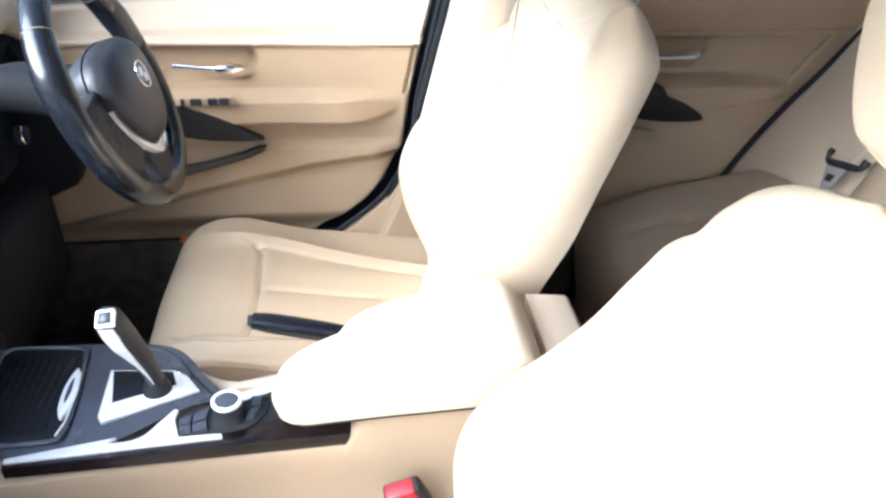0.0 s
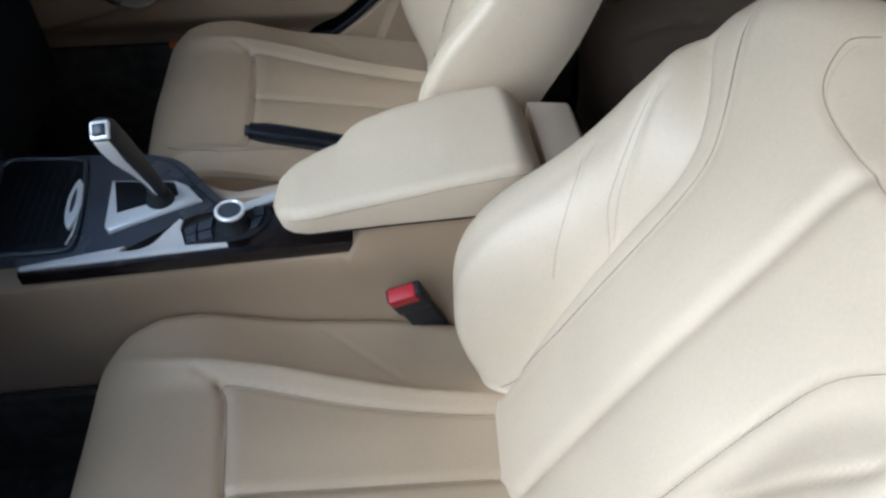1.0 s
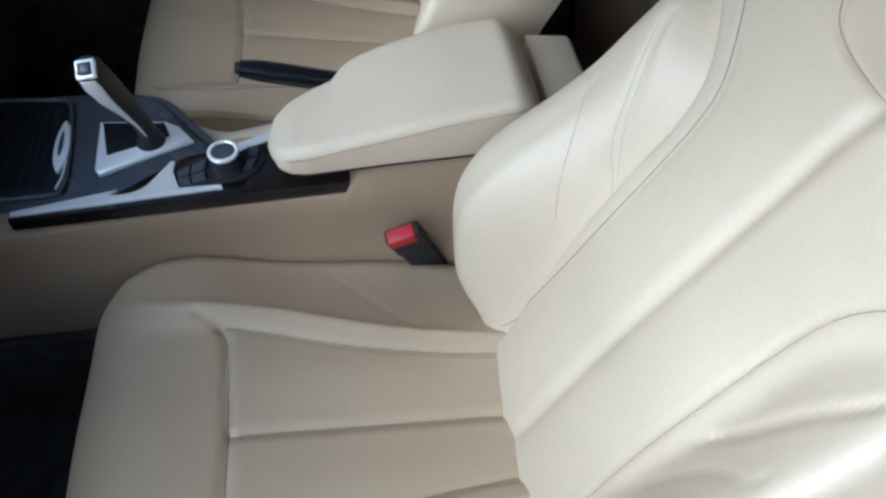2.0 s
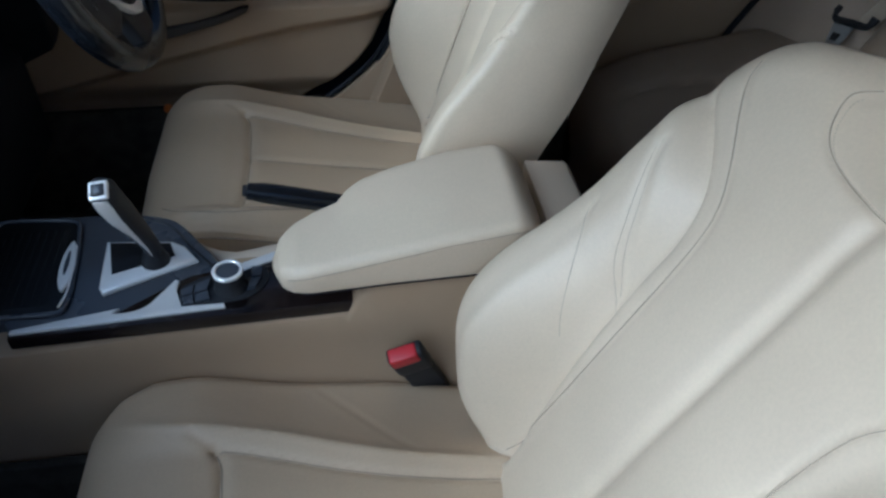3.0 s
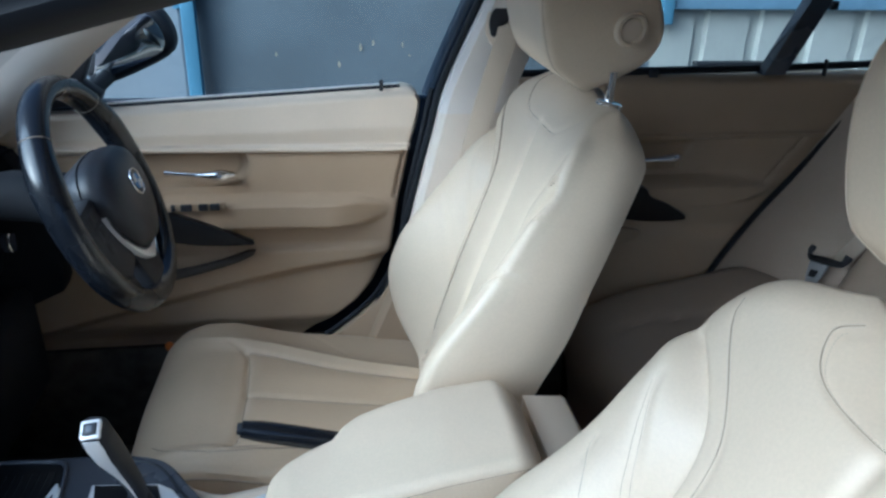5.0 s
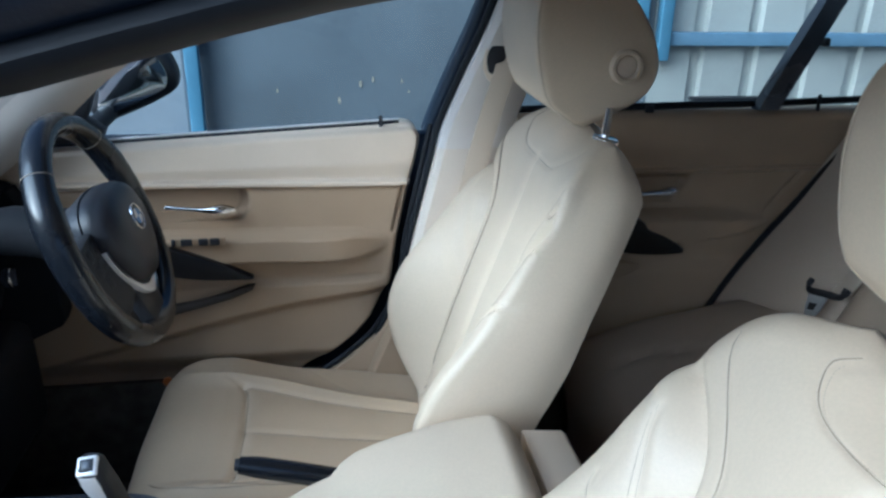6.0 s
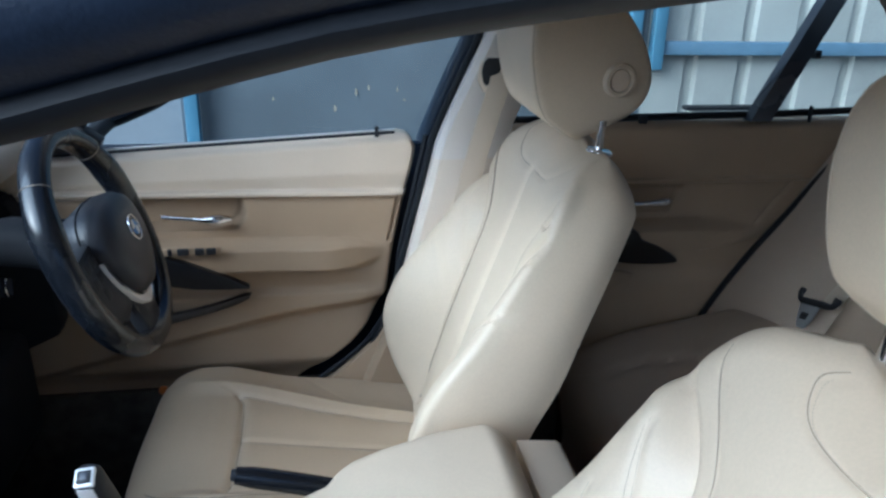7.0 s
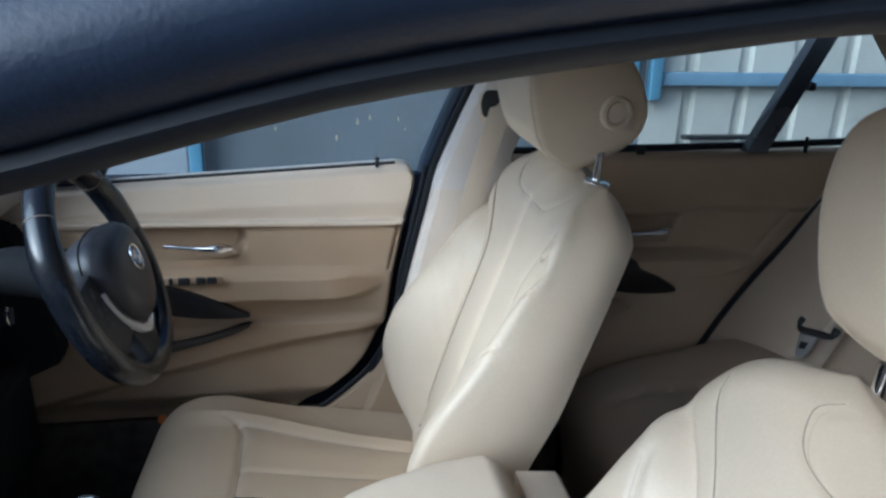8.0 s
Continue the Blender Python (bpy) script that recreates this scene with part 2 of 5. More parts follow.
# ---- seats ----
RECLINE, BACK_X, BACK_Z = radians(17), 0.395, 0.49


def back_point(y, s, n):
    """Backrest coordinates (across, up the back, forward of it) to seat coordinates."""
    return Vector((BACK_X + s * math.sin(RECLINE) - n * math.cos(RECLINE), y, BACK_Z + s * math.cos(RECLINE) + n * math.sin(RECLINE)))


BACK_FOLD = curve2([(0.128, -0.02), (0.137, 0.07), (0.142, 0.18), (0.143, 0.29), (0.141, 0.345), (0.148, 0.388), (0.165, 0.416), (0.186, 0.438), (0.205, 0.454)])
BACK_SEAM = curve2([(0.131, -0.02), (0.124, 0.05), (0.116, 0.15), (0.113, 0.25), (0.112, 0.33), (0.114, 0.38), (0.122, 0.411), (0.143, 0.443), (0.167, 0.474), (0.182, 0.50), (0.187, 0.518)])
BACK_MID = [(0.003, -0.02), (0.003, 0.520)]
BACK_HEAD_HALF = [(0.098, 0.590), (0.108, 0.572), (0.104, 0.555), (0.092, 0.537), (0.075, 0.527), (0.050, 0.5235), (0.025, 0.523)]
BACK_HEAD = curve2(BACK_HEAD_HALF + [(0.0, 0.5225)] + [(-a, b) for a, b in BACK_HEAD_HALF[::-1]], 80)
BACK_DOUBLE = curve2([(0.140, 0.236), (0.163, 0.285), (0.176, 0.328), (0.186, 0.356), (0.204, 0.401)])
BACK_DOUBLE_B = curve2([(0.147, 0.255), (0.163, 0.300), (0.178, 0.350), (0.196, 0.388), (0.205, 0.412)])
BACK_PUCKERS = [[(0.202, 0.486), (0.190, 0.474), (0.176, 0.468)], [(0.226, 0.425), (0.216, 0.414), (0.206, 0.410)], [(0.247, 0.345), (0.238, 0.330), (0.224, 0.318), (0.216, 0.303)]]
BACK_SINGLE = curve2([(0.154, 0.174), (0.169, 0.227), (0.184, 0.262), (0.199, 0.284), (0.212, 0.296), (0.217, 0.312)])


def inset(line, d):
    """The head panel's second row of stitches."""
    return [(a * (1 - d / 0.09), b + d * (1 - abs(a) / 0.12)) for a, b in line]


def mirrored(line):
    return [(-a, b) for a, b in line]


def soft_steps(s, xs, ys):
    """Linear steps with their corners rounded off."""
    return sum(np.interp(s + d, xs, ys) for d in np.linspace(-0.03, 0.03, 9)) / 9


def back_width(s):
    return soft_steps(s, [-0.10, -0.05, 0.0, 0.05, 0.12, 0.28, 0.38, 0.46, 0.51, 0.545, 0.57, 0.59, 0.602], [0.10, 0.155, 0.212, 0.246, 0.262, 0.258, 0.246, 0.230, 0.214, 0.190, 0.160, 0.125, 0.09])


def back_front(y, s, creased=False):
    """How far the front of the backrest stands forward."""
    a = np.abs(y)
    bolster = soft_steps(s, [-0.1, 0.0, 0.10, 0.19, 0.25, 0.325, 0.43, 0.48, 0.52, 0.6], [0.02, 0.062, 0.100, 0.094, 0.072, 0.046, 0.020, 0.012, 0.004, 0.0])
    if not creased:
        bolster = bolster + np.where(y > 0, 1.0, 0.0) * (0.013 * np.exp(-(((s - 0.475) / 0.045) ** 2)) - 0.022 * np.exp(-(((s - 0.27) / 0.10) ** 2)))
    fold = np.interp(s, [p[1] for p in BACK_FOLD], [p[0] for p in BACK_FOLD])
    n = bolster * smooth(fold - 0.010, fold + np.where(y > 0, 0.060 if not creased else 0.085, 0.085 if creased else 0.105), a) * (1.0 if creased else np.where(y > 0, 1.0, 0.72)) + 0.010 * np.exp(-((s - 0.18) / 0.2) ** 2)
    n = n - np.where(y > 0, 0.015, 0.0075 if creased else 0.0018) * np.exp(-(near_line(a, s, BACK_FOLD) / np.where((y > 0), 0.006 + 0.014 * smooth(-0.006, 0.012, a - fold), 0.010 if creased else 0.016)) ** 2) + 0.005 * np.clip(1 - ((a - 0.055) / 0.055) ** 2, 0, 1) * smooth(0.50, 0.25, s)
    n = n - (0.0028 if creased else 0.0020) * np.exp(-(near_line(a, s, BACK_SEAM) / 0.0035) ** 2)
    n = n - 0.005 * np.exp(-(near_line(y, s, BACK_MID) / (0.008 if creased else 0.010)) ** 2)
    n = n - 0.0025 * np.exp(-(near_line(y, s, BACK_HEAD) / 0.004) ** 2)
    drawn = np.where(y > 0, 1.0, 0.0) if creased else 1.0
    n = n - 0.0024 * drawn * np.exp(-(near_line(a, s, BACK_DOUBLE) / 0.0040) ** 2)
    n = n - 0.0024 * drawn * np.exp(-(near_line(a, s, BACK_DOUBLE_B) / 0.0040) ** 2)
    n = n - 0.0020 * drawn * np.exp(-(near_line(a, s, BACK_SINGLE) / 0.0040) ** 2)
    for line in BACK_PUCKERS if creased else []:
        n = n - 0.0058 * np.exp(-(near_line(-y, s, line) / 0.0032) ** 2) + 0.0022 * np.exp(-((near_line(-y, s, line) - 0.007) / 0.004) ** 2)
    return n


def sag(y, s, worn):
    """How far the crest of a backrest is lower towards the doorway."""
    if worn:
        return Vector((0, 0, -0.055 * float(smooth(0.215, 0.0, y)) * float(smooth(0.46, 0.60, s))))
    return Vector((0, 0, -0.014 * float(smooth(-0.02, -0.10, y)) * float(smooth(0.50, 0.59, s))))


def back_rear(s):
    return float(np.interp(s, [-0.1, 0.1, 0.17, 0.25, 0.34, 0.43, 0.53, 0.6], [0.07, 0.068, 0.076, 0.090, 0.100, 0.114, 0.128, 0.122]))


def back_skin(y, s, creased=False, near=1.0):
    """The front with its rounded rims; y an array, s one height."""
    y = np.where(y < 0, y / near, y)
    w = float(back_width(s))
    cap = math.sqrt(max(0.0, 1 - (max(0.0, s - 0.50) / 0.102) ** 2))
    r = np.where(y > 0, min(0.055, w * 0.4), 0.013 if creased else 0.026)
    edge = np.clip((np.abs(y) - (w - r)) / r, 0, 1)
    n = back_front(y + 0.034 * (1 - (y / w) ** 2), np.full_like(y, s), creased) - np.where(y > 0, 0.042, 0.012 if creased else 0.020) * (1 - np.sqrt(np.maximum(0, 1 - edge**2))) * (0.5 + 0.5 * cap)
    mid = -back_rear(s) * 0.55
    return mid + (n - mid) * cap, mid, cap, w


def backrest_mesh(creased):
    rings = []
    for s in np.r_[np.linspace(-0.10, 0.50, 118), 0.50 + 0.1015 * np.sin(np.linspace(0.03, 1.53, 30))]:
        y = np.linspace(-1, 1, 131) * float(back_width(s))
        near = 1 + float(soft_steps(s, [0.25, 0.38, 0.46, 0.51, 0.545, 0.57, 0.59, 0.602], [0, -0.045, -0.065, -0.05, 0.01, 0.11, 0.23, 0.36])) * creased
        y = np.where(y < 0, y * near, y)
        n, mid, cap, w = back_skin(y, s, creased, near)
        behind = mid - back_rear(s) * 0.45 * cap
        front = [back_point(a, s, b) for a, b in zip(y, n)]
        side = []
        for k in range(1, 9):
            q = k / 8
            side.append((w - 0.012 * q**3 + 0.004 * math.sin(math.pi * q), n[-1] + (behind - n[-1]) * q))
        back = [((1 - 2 * k / 9) * (w - 0.012), behind - 0.008 * cap * math.sin(math.pi * k / 9)) for k in range(1, 9)]
        ring = front + [back_point(a, s, b) for a, b in side] + [back_point(a, s, b) for a, b in back] + [back_point(-a * near, s, b) for a, b in side[::-1]]
        rings.append([p + sag(p.y, s, not creased) for p in ring])
    return loft(rings)


CUSHION_PATH = [(-0.06, 0.27), (-0.115, 0.33), (-0.14, 0.39), (-0.141, 0.43), (-0.125, 0.465), (-0.085, 0.485), (-0.02, 0.492), (0.04, 0.489), (0.20, 0.470), (0.36, 0.452), (0.43, 0.445)]
CUSHION_SEAM = curve2([(0.031, 0.146), (0.06, 0.141), (0.108, 0.1295), (0.178, 0.111), (0.248, 0.097), (0.32, 0.087), (0.40, 0.081)])
CUSHION_RIDGE = curve2([(-0.135, 0.212), (-0.091, 0.201), (-0.035, 0.184), (0.038, 0.172), (0.108, 0.159), (0.179, 0.141), (0.251, 0.124), (0.3235, 0.113), (0.40, 0.104)])
CUSHION_CROSS = [(0.031, -0.146), (0.040, -0.125), (0.043, -0.08), (0.045, 0.0), (0.043, 0.08), (0.040, 0.125), (0.031, 0.146)]
CUSHION_MITRE = [(0.031, 0.146), (0.0, 0.168)]
CUSHION_SIDE = curve2([(0.15, 0.265), (0.20, 0.210), (0.253, 0.151), (0.285, 0.121)])
CUSHION_MID = [(0.05, 0.0), (0.42, 0.0)]


def cushion_lift(x, y, near=None, worn=0.0):
    """Relief of the cushion's top; near: half width towards the console where that is narrower; worn: how far the middle has sunk."""
    a = np.abs(y)
    edge = np.interp(x, CUSHION_XS, CUSHION_WIDTHS)
    tight = (y < 0) & (near is not None)
    edge = np.where(tight, np.minimum(edge, near or 9.0), edge)
    ridge = np.minimum(np.interp(x, [p[0] for p in CUSHION_RIDGE], [p[1] for p in CUSHION_RIDGE]), edge - 0.035)
    seam = np.interp(x, [p[0] for p in CUSHION_SEAM], [p[1] for p in CUSHION_SEAM])
    back = smooth(-0.14, 0.04, x)
    u = np.clip((a - ridge) / (edge - ridge), 0, 1.05)
    z = 0.013 * smooth(seam - 0.01, ridge, a) * back
    z = z - np.where(tight, 0.034, 0.043) * (1 - (1 - np.clip(u, 0, 1)) ** 1.5) * smooth(-0.16, 0.15, x) - 0.009 * np.clip((a - edge + 0.018) / 0.018, 0, 1) ** 2
    z = z - worn * (0.008 + 0.05 * np.clip(x, 0, 1)) * smooth(edge, ridge + 0.02, a) * back
    z = z + 0.006 * np.exp(-((a - 0.065) / 0.05) ** 2) * smooth(0.03, 0.07, x) + 0.005 * smooth(0.03, -0.04, x) * np.exp(-(a / 0.12) ** 2)
    z = z - 0.0045 * np.exp(-(near_line(x, a, CUSHION_SEAM) / 0.004) ** 2)
    z = z - 0.007 * np.exp(-(near_line(x, y, CUSHION_CROSS) / 0.006) ** 2)
    z = z - 0.003 * np.exp(-(near_line(x, a, CUSHION_MITRE) / 0.004) ** 2)
    z = z + 0.002 * np.exp(-(near_line(x, a, CUSHION_RIDGE) / 0.006) ** 2) * smooth(-0.11, -0.03, x)
    z = z - 0.0014 * np.exp(-(near_line(x, a, CUSHION_SIDE) / 0.004) ** 2)
    return z - 0.006 * np.exp(-(near_line(x, y, CUSHION_MID) / 0.006) ** 2)


CUSHION_XS, CUSHION_WIDTHS = [-0.15, -0.13, -0.10, -0.06, 0.0, 0.25, 0.45], [0.175, 0.215, 0.252, 0.270, 0.276, 0.272, 0.25]


def cushion_width(x):
    return float(np.interp(x, CUSHION_XS, CUSHION_WIDTHS))


def cushion_mesh(near, worn):
    path = spline([(a, 0, b) for a, b in CUSHION_PATH], 150)
    rings = []
    for i, p in enumerate(path):
        d = (path[min(i + 1, len(path) - 1)] - path[max(i - 1, 0)]).normalized()
        nx, nz = -d.z, d.x
        w = cushion_width(p.x)
        if p.z < 0.43 and p.x < 0:
            w -= 0.10 * (0.43 - p.z)
        w_near = min(w, near or 9.0)
        y = np.linspace(-w_near, w, 135)
        lift = cushion_lift(np.full_like(y, p.x), y, near, worn) * min(1.0, i / 12)
        top = [Vector((p.x + nx * h, b, p.z + nz * h)) for b, h in zip(y, lift)]
        low = 0.33
        e = top[-1]
        side = [Vector((e.x + 0.02 * q * (1 if p.x < -0.1 else 0), e.y + 0.008 * math.sin(math.pi * q) - 0.02 * q * q, e.z + (min(low, e.z - 0.02) - e.z) * q)) for q in (0.12, 0.3, 0.5, 0.75, 1.0)]
        low_near = top[0].z - e.z
        rings.append(top + side + [Vector((v.x, -v.y + w - w_near, v.z + low_near * (1 - k / 4))) for k, v in reversed(list(enumerate(side)))])
    return loft(rings)


def on_back(line, lift=-0.0008, worn=False):
    line = [(a - 0.034 * (1 - (a / float(back_width(b))) ** 2), b) for a, b in line]
    return [back_point(a, s, float(back_skin(np.array([a]), s)[0][0]) + lift) + sag(a, s, worn) for a, s in line]


def on_cushion(line, lift=-0.0008, near=None, worn=0.0):
    path = CUSHION_PATH[4:]
    return [Vector((a, b, float(np.interp(a, [p[0] for p in path], [p[1] for p in path])) + float(cushion_lift(np.array([a]), np.array([b]), near, worn)[0]) + lift)) for a, b in line]


def stitches(points, long=0.0022, gap=0.0038):
    """Short threads along a line."""
    far = np.r_[0, np.cumsum([(b - a).length for a, b in zip(points, points[1:])])]
    arr = np.array(points)
    bm = bmesh.new()
    for d in np.arange(0, far[-1] - long, gap):
        a, b = [Vector([float(np.interp(q, far, arr[:, c])) for c in range(3)]) for q in (d, d + long)]
        m = Matrix.Translation((a + b) / 2) @ (b - a).to_track_quat("Z", "Y").to_matrix().to_4x4()
        bmesh.ops.create_cone(bm, cap_ends=True, segments=6, radius1=0.0005, radius2=0.0005, depth=long, matrix=m)
    return bm


def headrest_rings():
    """Padded block that narrows towards its foot, with a flat side."""
    rings = []
    for h, wide, fore, aft in spline(((0.010, 0.060, -0.014, 0.020), (0.013, 0.080, -0.022, 0.034), (0.022, 0.096, -0.035, 0.050), (0.04, 0.104, -0.050, 0.066), (0.07, 0.109, -0.068, 0.076), (0.11, 0.113, -0.080, 0.079), (0.15, 0.115, -0.086, 0.066), (0.19, 0.112, -0.084, 0.042), (0.216, 0.101, -0.074, 0.020), (0.229, 0.078, -0.052, 0.002)), 44):
        ring = []
        for k in range(72):
            a = k * math.tau / 72
            c, s = math.cos(a), math.sin(a)
            ex = 0.10
            x = math.copysign(abs(c) ** ex, c)
            y = math.copysign(abs(s) ** ex, s)
            front = fore - 0.033 * min(1, h / 0.05)
            mid, half = (front + aft) / 2, (aft - front) / 2
            bow = 0.003 * (1 - y * y) * min(1, h / 0.05) if c < 0 else 0.004 * (1 - y * y)
            ring.append(Vector((mid + half * x - bow * (1 if c < 0 else -1), wide * y * (1 - 0.10 * (x + 1) / 2), h + 0.52 * max(0.0, mid + half * x + 0.02) * max(0.0, 1 - h / 0.11) ** 1.4)))
        rings.append(ring)
    return rings


def make_seat(name, label, lean, head_x, stitched):
    """lean: degrees that the backrest is tipped back beyond its upright setting; head_x: where the headrest is set."""
    seat = thing(name, label, "car seat", "front seats")
    pivot = Matrix.Translation((BACK_X, 0, BACK_Z))
    tip = pivot @ Matrix.Rotation(radians(lean), 4, "Y") @ pivot.inverted()
    near, worn = (None, 0.0) if stitched else (0.20, 1.0)
    part("cushion", cushion_mesh(near, worn), SHADED_LEATHER, seat, "padded beige leather cushion with stitched panels")
    part("backrest", moved(backrest_mesh(not stitched), tip), LEATHER, seat, "bolstered beige leather backrest with sewn seams")
    bold = [(BACK_SEAM, 0.0007), (mirrored(BACK_SEAM), 0.0005), (BACK_HEAD, 0.0006)] if stitched else [(BACK_SEAM, 0.0013), (BACK_HEAD[:60], 0.0006), (BACK_MID, 0.0010)]
    for line, thick in bold:
        part("seam", moved(tube(on_back(line, 0.0003, stitched), thick, 6), tip), SEAM, seat, "dark sewn seam")
    for line in (BACK_DOUBLE, BACK_DOUBLE_B, BACK_SINGLE) if stitched else ():
        part("seam", moved(tube(on_back(line, 0.0001, stitched), 0.0004, 6), tip), SEAM_PALE, seat, "pale sewn seam")
    if stitched:
        part("stitching", moved(stitches(on_back(inset(BACK_HEAD[4:76], 0.0046), 0.0006, True)), tip), SEAM_PALE, seat, "row of fine stitches")
    for line in (CUSHION_SEAM, [(a, -b) for a, b in CUSHION_SEAM]):
        part("seam", tube(on_cushion(line, 0.0008, near, worn), 0.0010, 6), SEAM, seat, "dark sewn seam")
    if not stitched:
        low_line = spline([(-0.116, -0.105, 0), (-0.095, -0.135, 0), (-0.070, -0.155, 0), (-0.025, -0.167, 0), (0.02, -0.169, 0), (0.066, -0.166, 0), (0.11, -0.160, 0), (0.20, -0.142, 0)], 50)
        part("seam", tube(on_cushion([(p.x, p.y) for p in low_line], 0.0012, near, worn), 0.0010, 6), SEAM, seat, "dark sewn seam along the console side")
        part("seam", tube(on_cushion([(0.031, -0.146), (0.015, -0.157), (0.0, -0.167)], 0.0014, near, worn), 0.0010, 6), SEAM, seat, "sewn mitre seam")
    part("seam", tube(on_cushion([(float(np.interp(abs(b), [0, 0.08, 0.125, 0.146], [0.045, 0.043, 0.040, 0.031])), b) for b in np.linspace(-0.14, 0.14, 30)], 0.0008, near, worn), 0.0012, 6), SEAM, seat, "sewn cross seam")
    part("seam", tube(on_cushion([(a, 0.0) for a in np.linspace(0.05, 0.36, 30)], 0.0006, near, worn), 0.0009, 6), SEAM, seat, "sewn pleat")
    for side in (-1, 1):
        low_edge = [(x, side * (min(cushion_width(x), near if side < 0 and near else 9.0) - 0.001)) for x in np.linspace(-0.06, 0.36, 30)]
        part("seam", tube([Vector((p.x, p.y + side * 0.004, p.z - 0.011)) for p in on_cushion(low_edge, 0.0, near, worn)], 0.0014, 6), SEAM, seat, "dark sewn side seam")
    # headrest on two chrome posts
    foot = Vector((head_x, 0, 1.036))
    head = part("headrest", moved(loft(headrest_rings()), tip @ Matrix.Translation(foot)), LEATHER, seat, "padded beige leather headrest")
    corner = [ring[45] for ring in headrest_rings()[3:42]]
    for side in (1, -1):
        part("headrest_seam", moved(tube([Vector((v.x, side * v.y, v.z)) for v in corner], 0.0013, 6), tip @ Matrix.Translation(foot)), SEAM_PALE, head, "sewn edge seam")
    for y in (-0.094, 0.094):
        base = back_point(y, 0.572, -0.082) + Vector((-0.008, 0, -0.050 if stitched else -0.012))
        part("headrest_post", moved(tube([base + Vector((0.001, 0, -0.05)), base + Vector((0.006, 0, 0.08))], 0.0065, 12), tip), CHROME, seat, "chrome headrest post")
        part("post_collar", moved(disc(base + Vector((0.004, 0, 0.025)), 0.0215, 0.010, (0.20, 0, 1), 28, 0.004), tip), CHROME, seat, "bright metal collar")
    for side in (-1, 1):
        c = foot + Vector((0.022, side * 0.101, 0.108))
        button = part("headrest_button", moved(ring_disc(c, 0.017, 0.026, 0.012, (0.08, side, -0.05)), tip), LEATHER, head, "round tilt button")
        part("button_cap", moved(disc(c, 0.0165, 0.009, (0.08, side, -0.05), 28, 0.002), tip), TRIM_PALE, button)
    # plinth
    for side in (-1, 1):
        out = [(-0.04, 0.36), (0.02, 0.375), (0.25, 0.385), (0.40, 0.40), (0.46, 0.37), (0.44, 0.28), (0.0, 0.26), (-0.08, 0.29)]
        reach = near if side < 0 and near else 0.252
        part("side_cover", prism(curve2(out + out[:1], 40)[:-1], "y", side * (reach - 0.022), side * reach, 0.006), TRIM, seat, "beige plastic side cover")
        part("rail", rbox((-0.08, side * 0.165 - 0.02, 0.165), (0.42, side * 0.165 + 0.02, 0.20), 0.004), BLACK, seat, "black seat rail")
        for x in (-0.04, 0.36):
            part("rail_bracket", rbox((x, side * 0.165 - 0.015, 0.195), (x + 0.04, side * 0.165 + 0.015, 0.34), 0.004), BLACK, seat)
    return seat


driver_seat = make_seat("car_seat", "beige leather car seat behind the steering wheel", 0, 0.631, False)
driver_seat.location = (0, 0.385, 0)
passenger_seat = make_seat("car_seat", "beige leather front passenger seat beside the open doorway", 5.2, 0.661, True)
passenger_seat.location = (0, -0.385, 0)

# ---- car shell ----
def rail_z(x):
    """Height of the roof rail's lower lip along the car."""
    return float(np.interp(x, [-0.75, -0.6, -0.45, -0.35, -0.26, -0.19, -0.107, -0.03, 0.05, 0.11, 0.16, 0.21, 0.25, 0.30, 0.37, 0.5, 0.8, 1.1, 1.4, 1.7], [0.62, 0.74, 0.86, 0.935, 1.005, 1.068, 1.130, 1.180, 1.226, 1.255, 1.266, 1.277, 1.285, 1.294, 1.303, 1.312, 1.312, 1.29, 1.245, 1.15]))


def rail_y(x):
    return float(np.interp(x, [-0.75, -0.45, 0.0, 0.5, 1.1, 1.7], [0.70, 0.66, 0.575, 0.555, 0.555, 0.56]))


XS = [v for v in np.linspace(-0.62, 1.7, 90)]


def rail(side, profile):
    """A strip along one roof edge; the profile is (outwards, up) from the lower lip."""
    def wave(x):
        return float(np.interp(x, [0.02, 0.08, 0.13, 0.18, 0.22, 0.26, 0.30, 0.34], [-0.0007, -0.0009, -0.0013, 0.0013, 0.0022, 0.0012, -0.0006, -0.0008])) if side < 0 else 0.0

    return loft([[Vector((x, side * (rail_y(x) + a), rail_z(x) + b + wave(x))) for a, b in profile] for x in XS])


floor = part("floor", rbox((-1.0, -0.68, 0.15), (1.9, 0.68, 0.17), 0), CARPET)
tagged(floor, "dark brown car floor carpet", "floor", kind="structure")
for side, tag in ((-1, "near"), (1, "far")):
    body = thing("roof_rail_" + tag, "dark blue painted roof rail with black seal", "car body", kind="structure")
    part("painted_rail", rail(side, [(0.012, 0.012), (0.022, 0.016), (0.031, 0.026), (0.033, 0.036), (0.028, 0.047), (0.014, 0.060), (-0.03, 0.078), (-0.08, 0.088), (-0.08, 0.07), (-0.02, 0.04)]), PAINT, body, "glossy dark blue paint")
    part("door_seal", rail(side, [(-0.006 + 0.026 * math.cos(k * math.tau / 20), 0.0095 + 0.0095 * math.sin(k * math.tau / 20)) for k in range(20)]), RUBBER, body, "black rubber door seal")
    part("inner_lip", rail(side, [(-0.055, 0.024), (-0.045, 0.016), (-0.028, 0.010), (-0.020, 0.018), (-0.03, 0.04), (-0.058, 0.05)]), RUBBER, body, "dark inner lip")
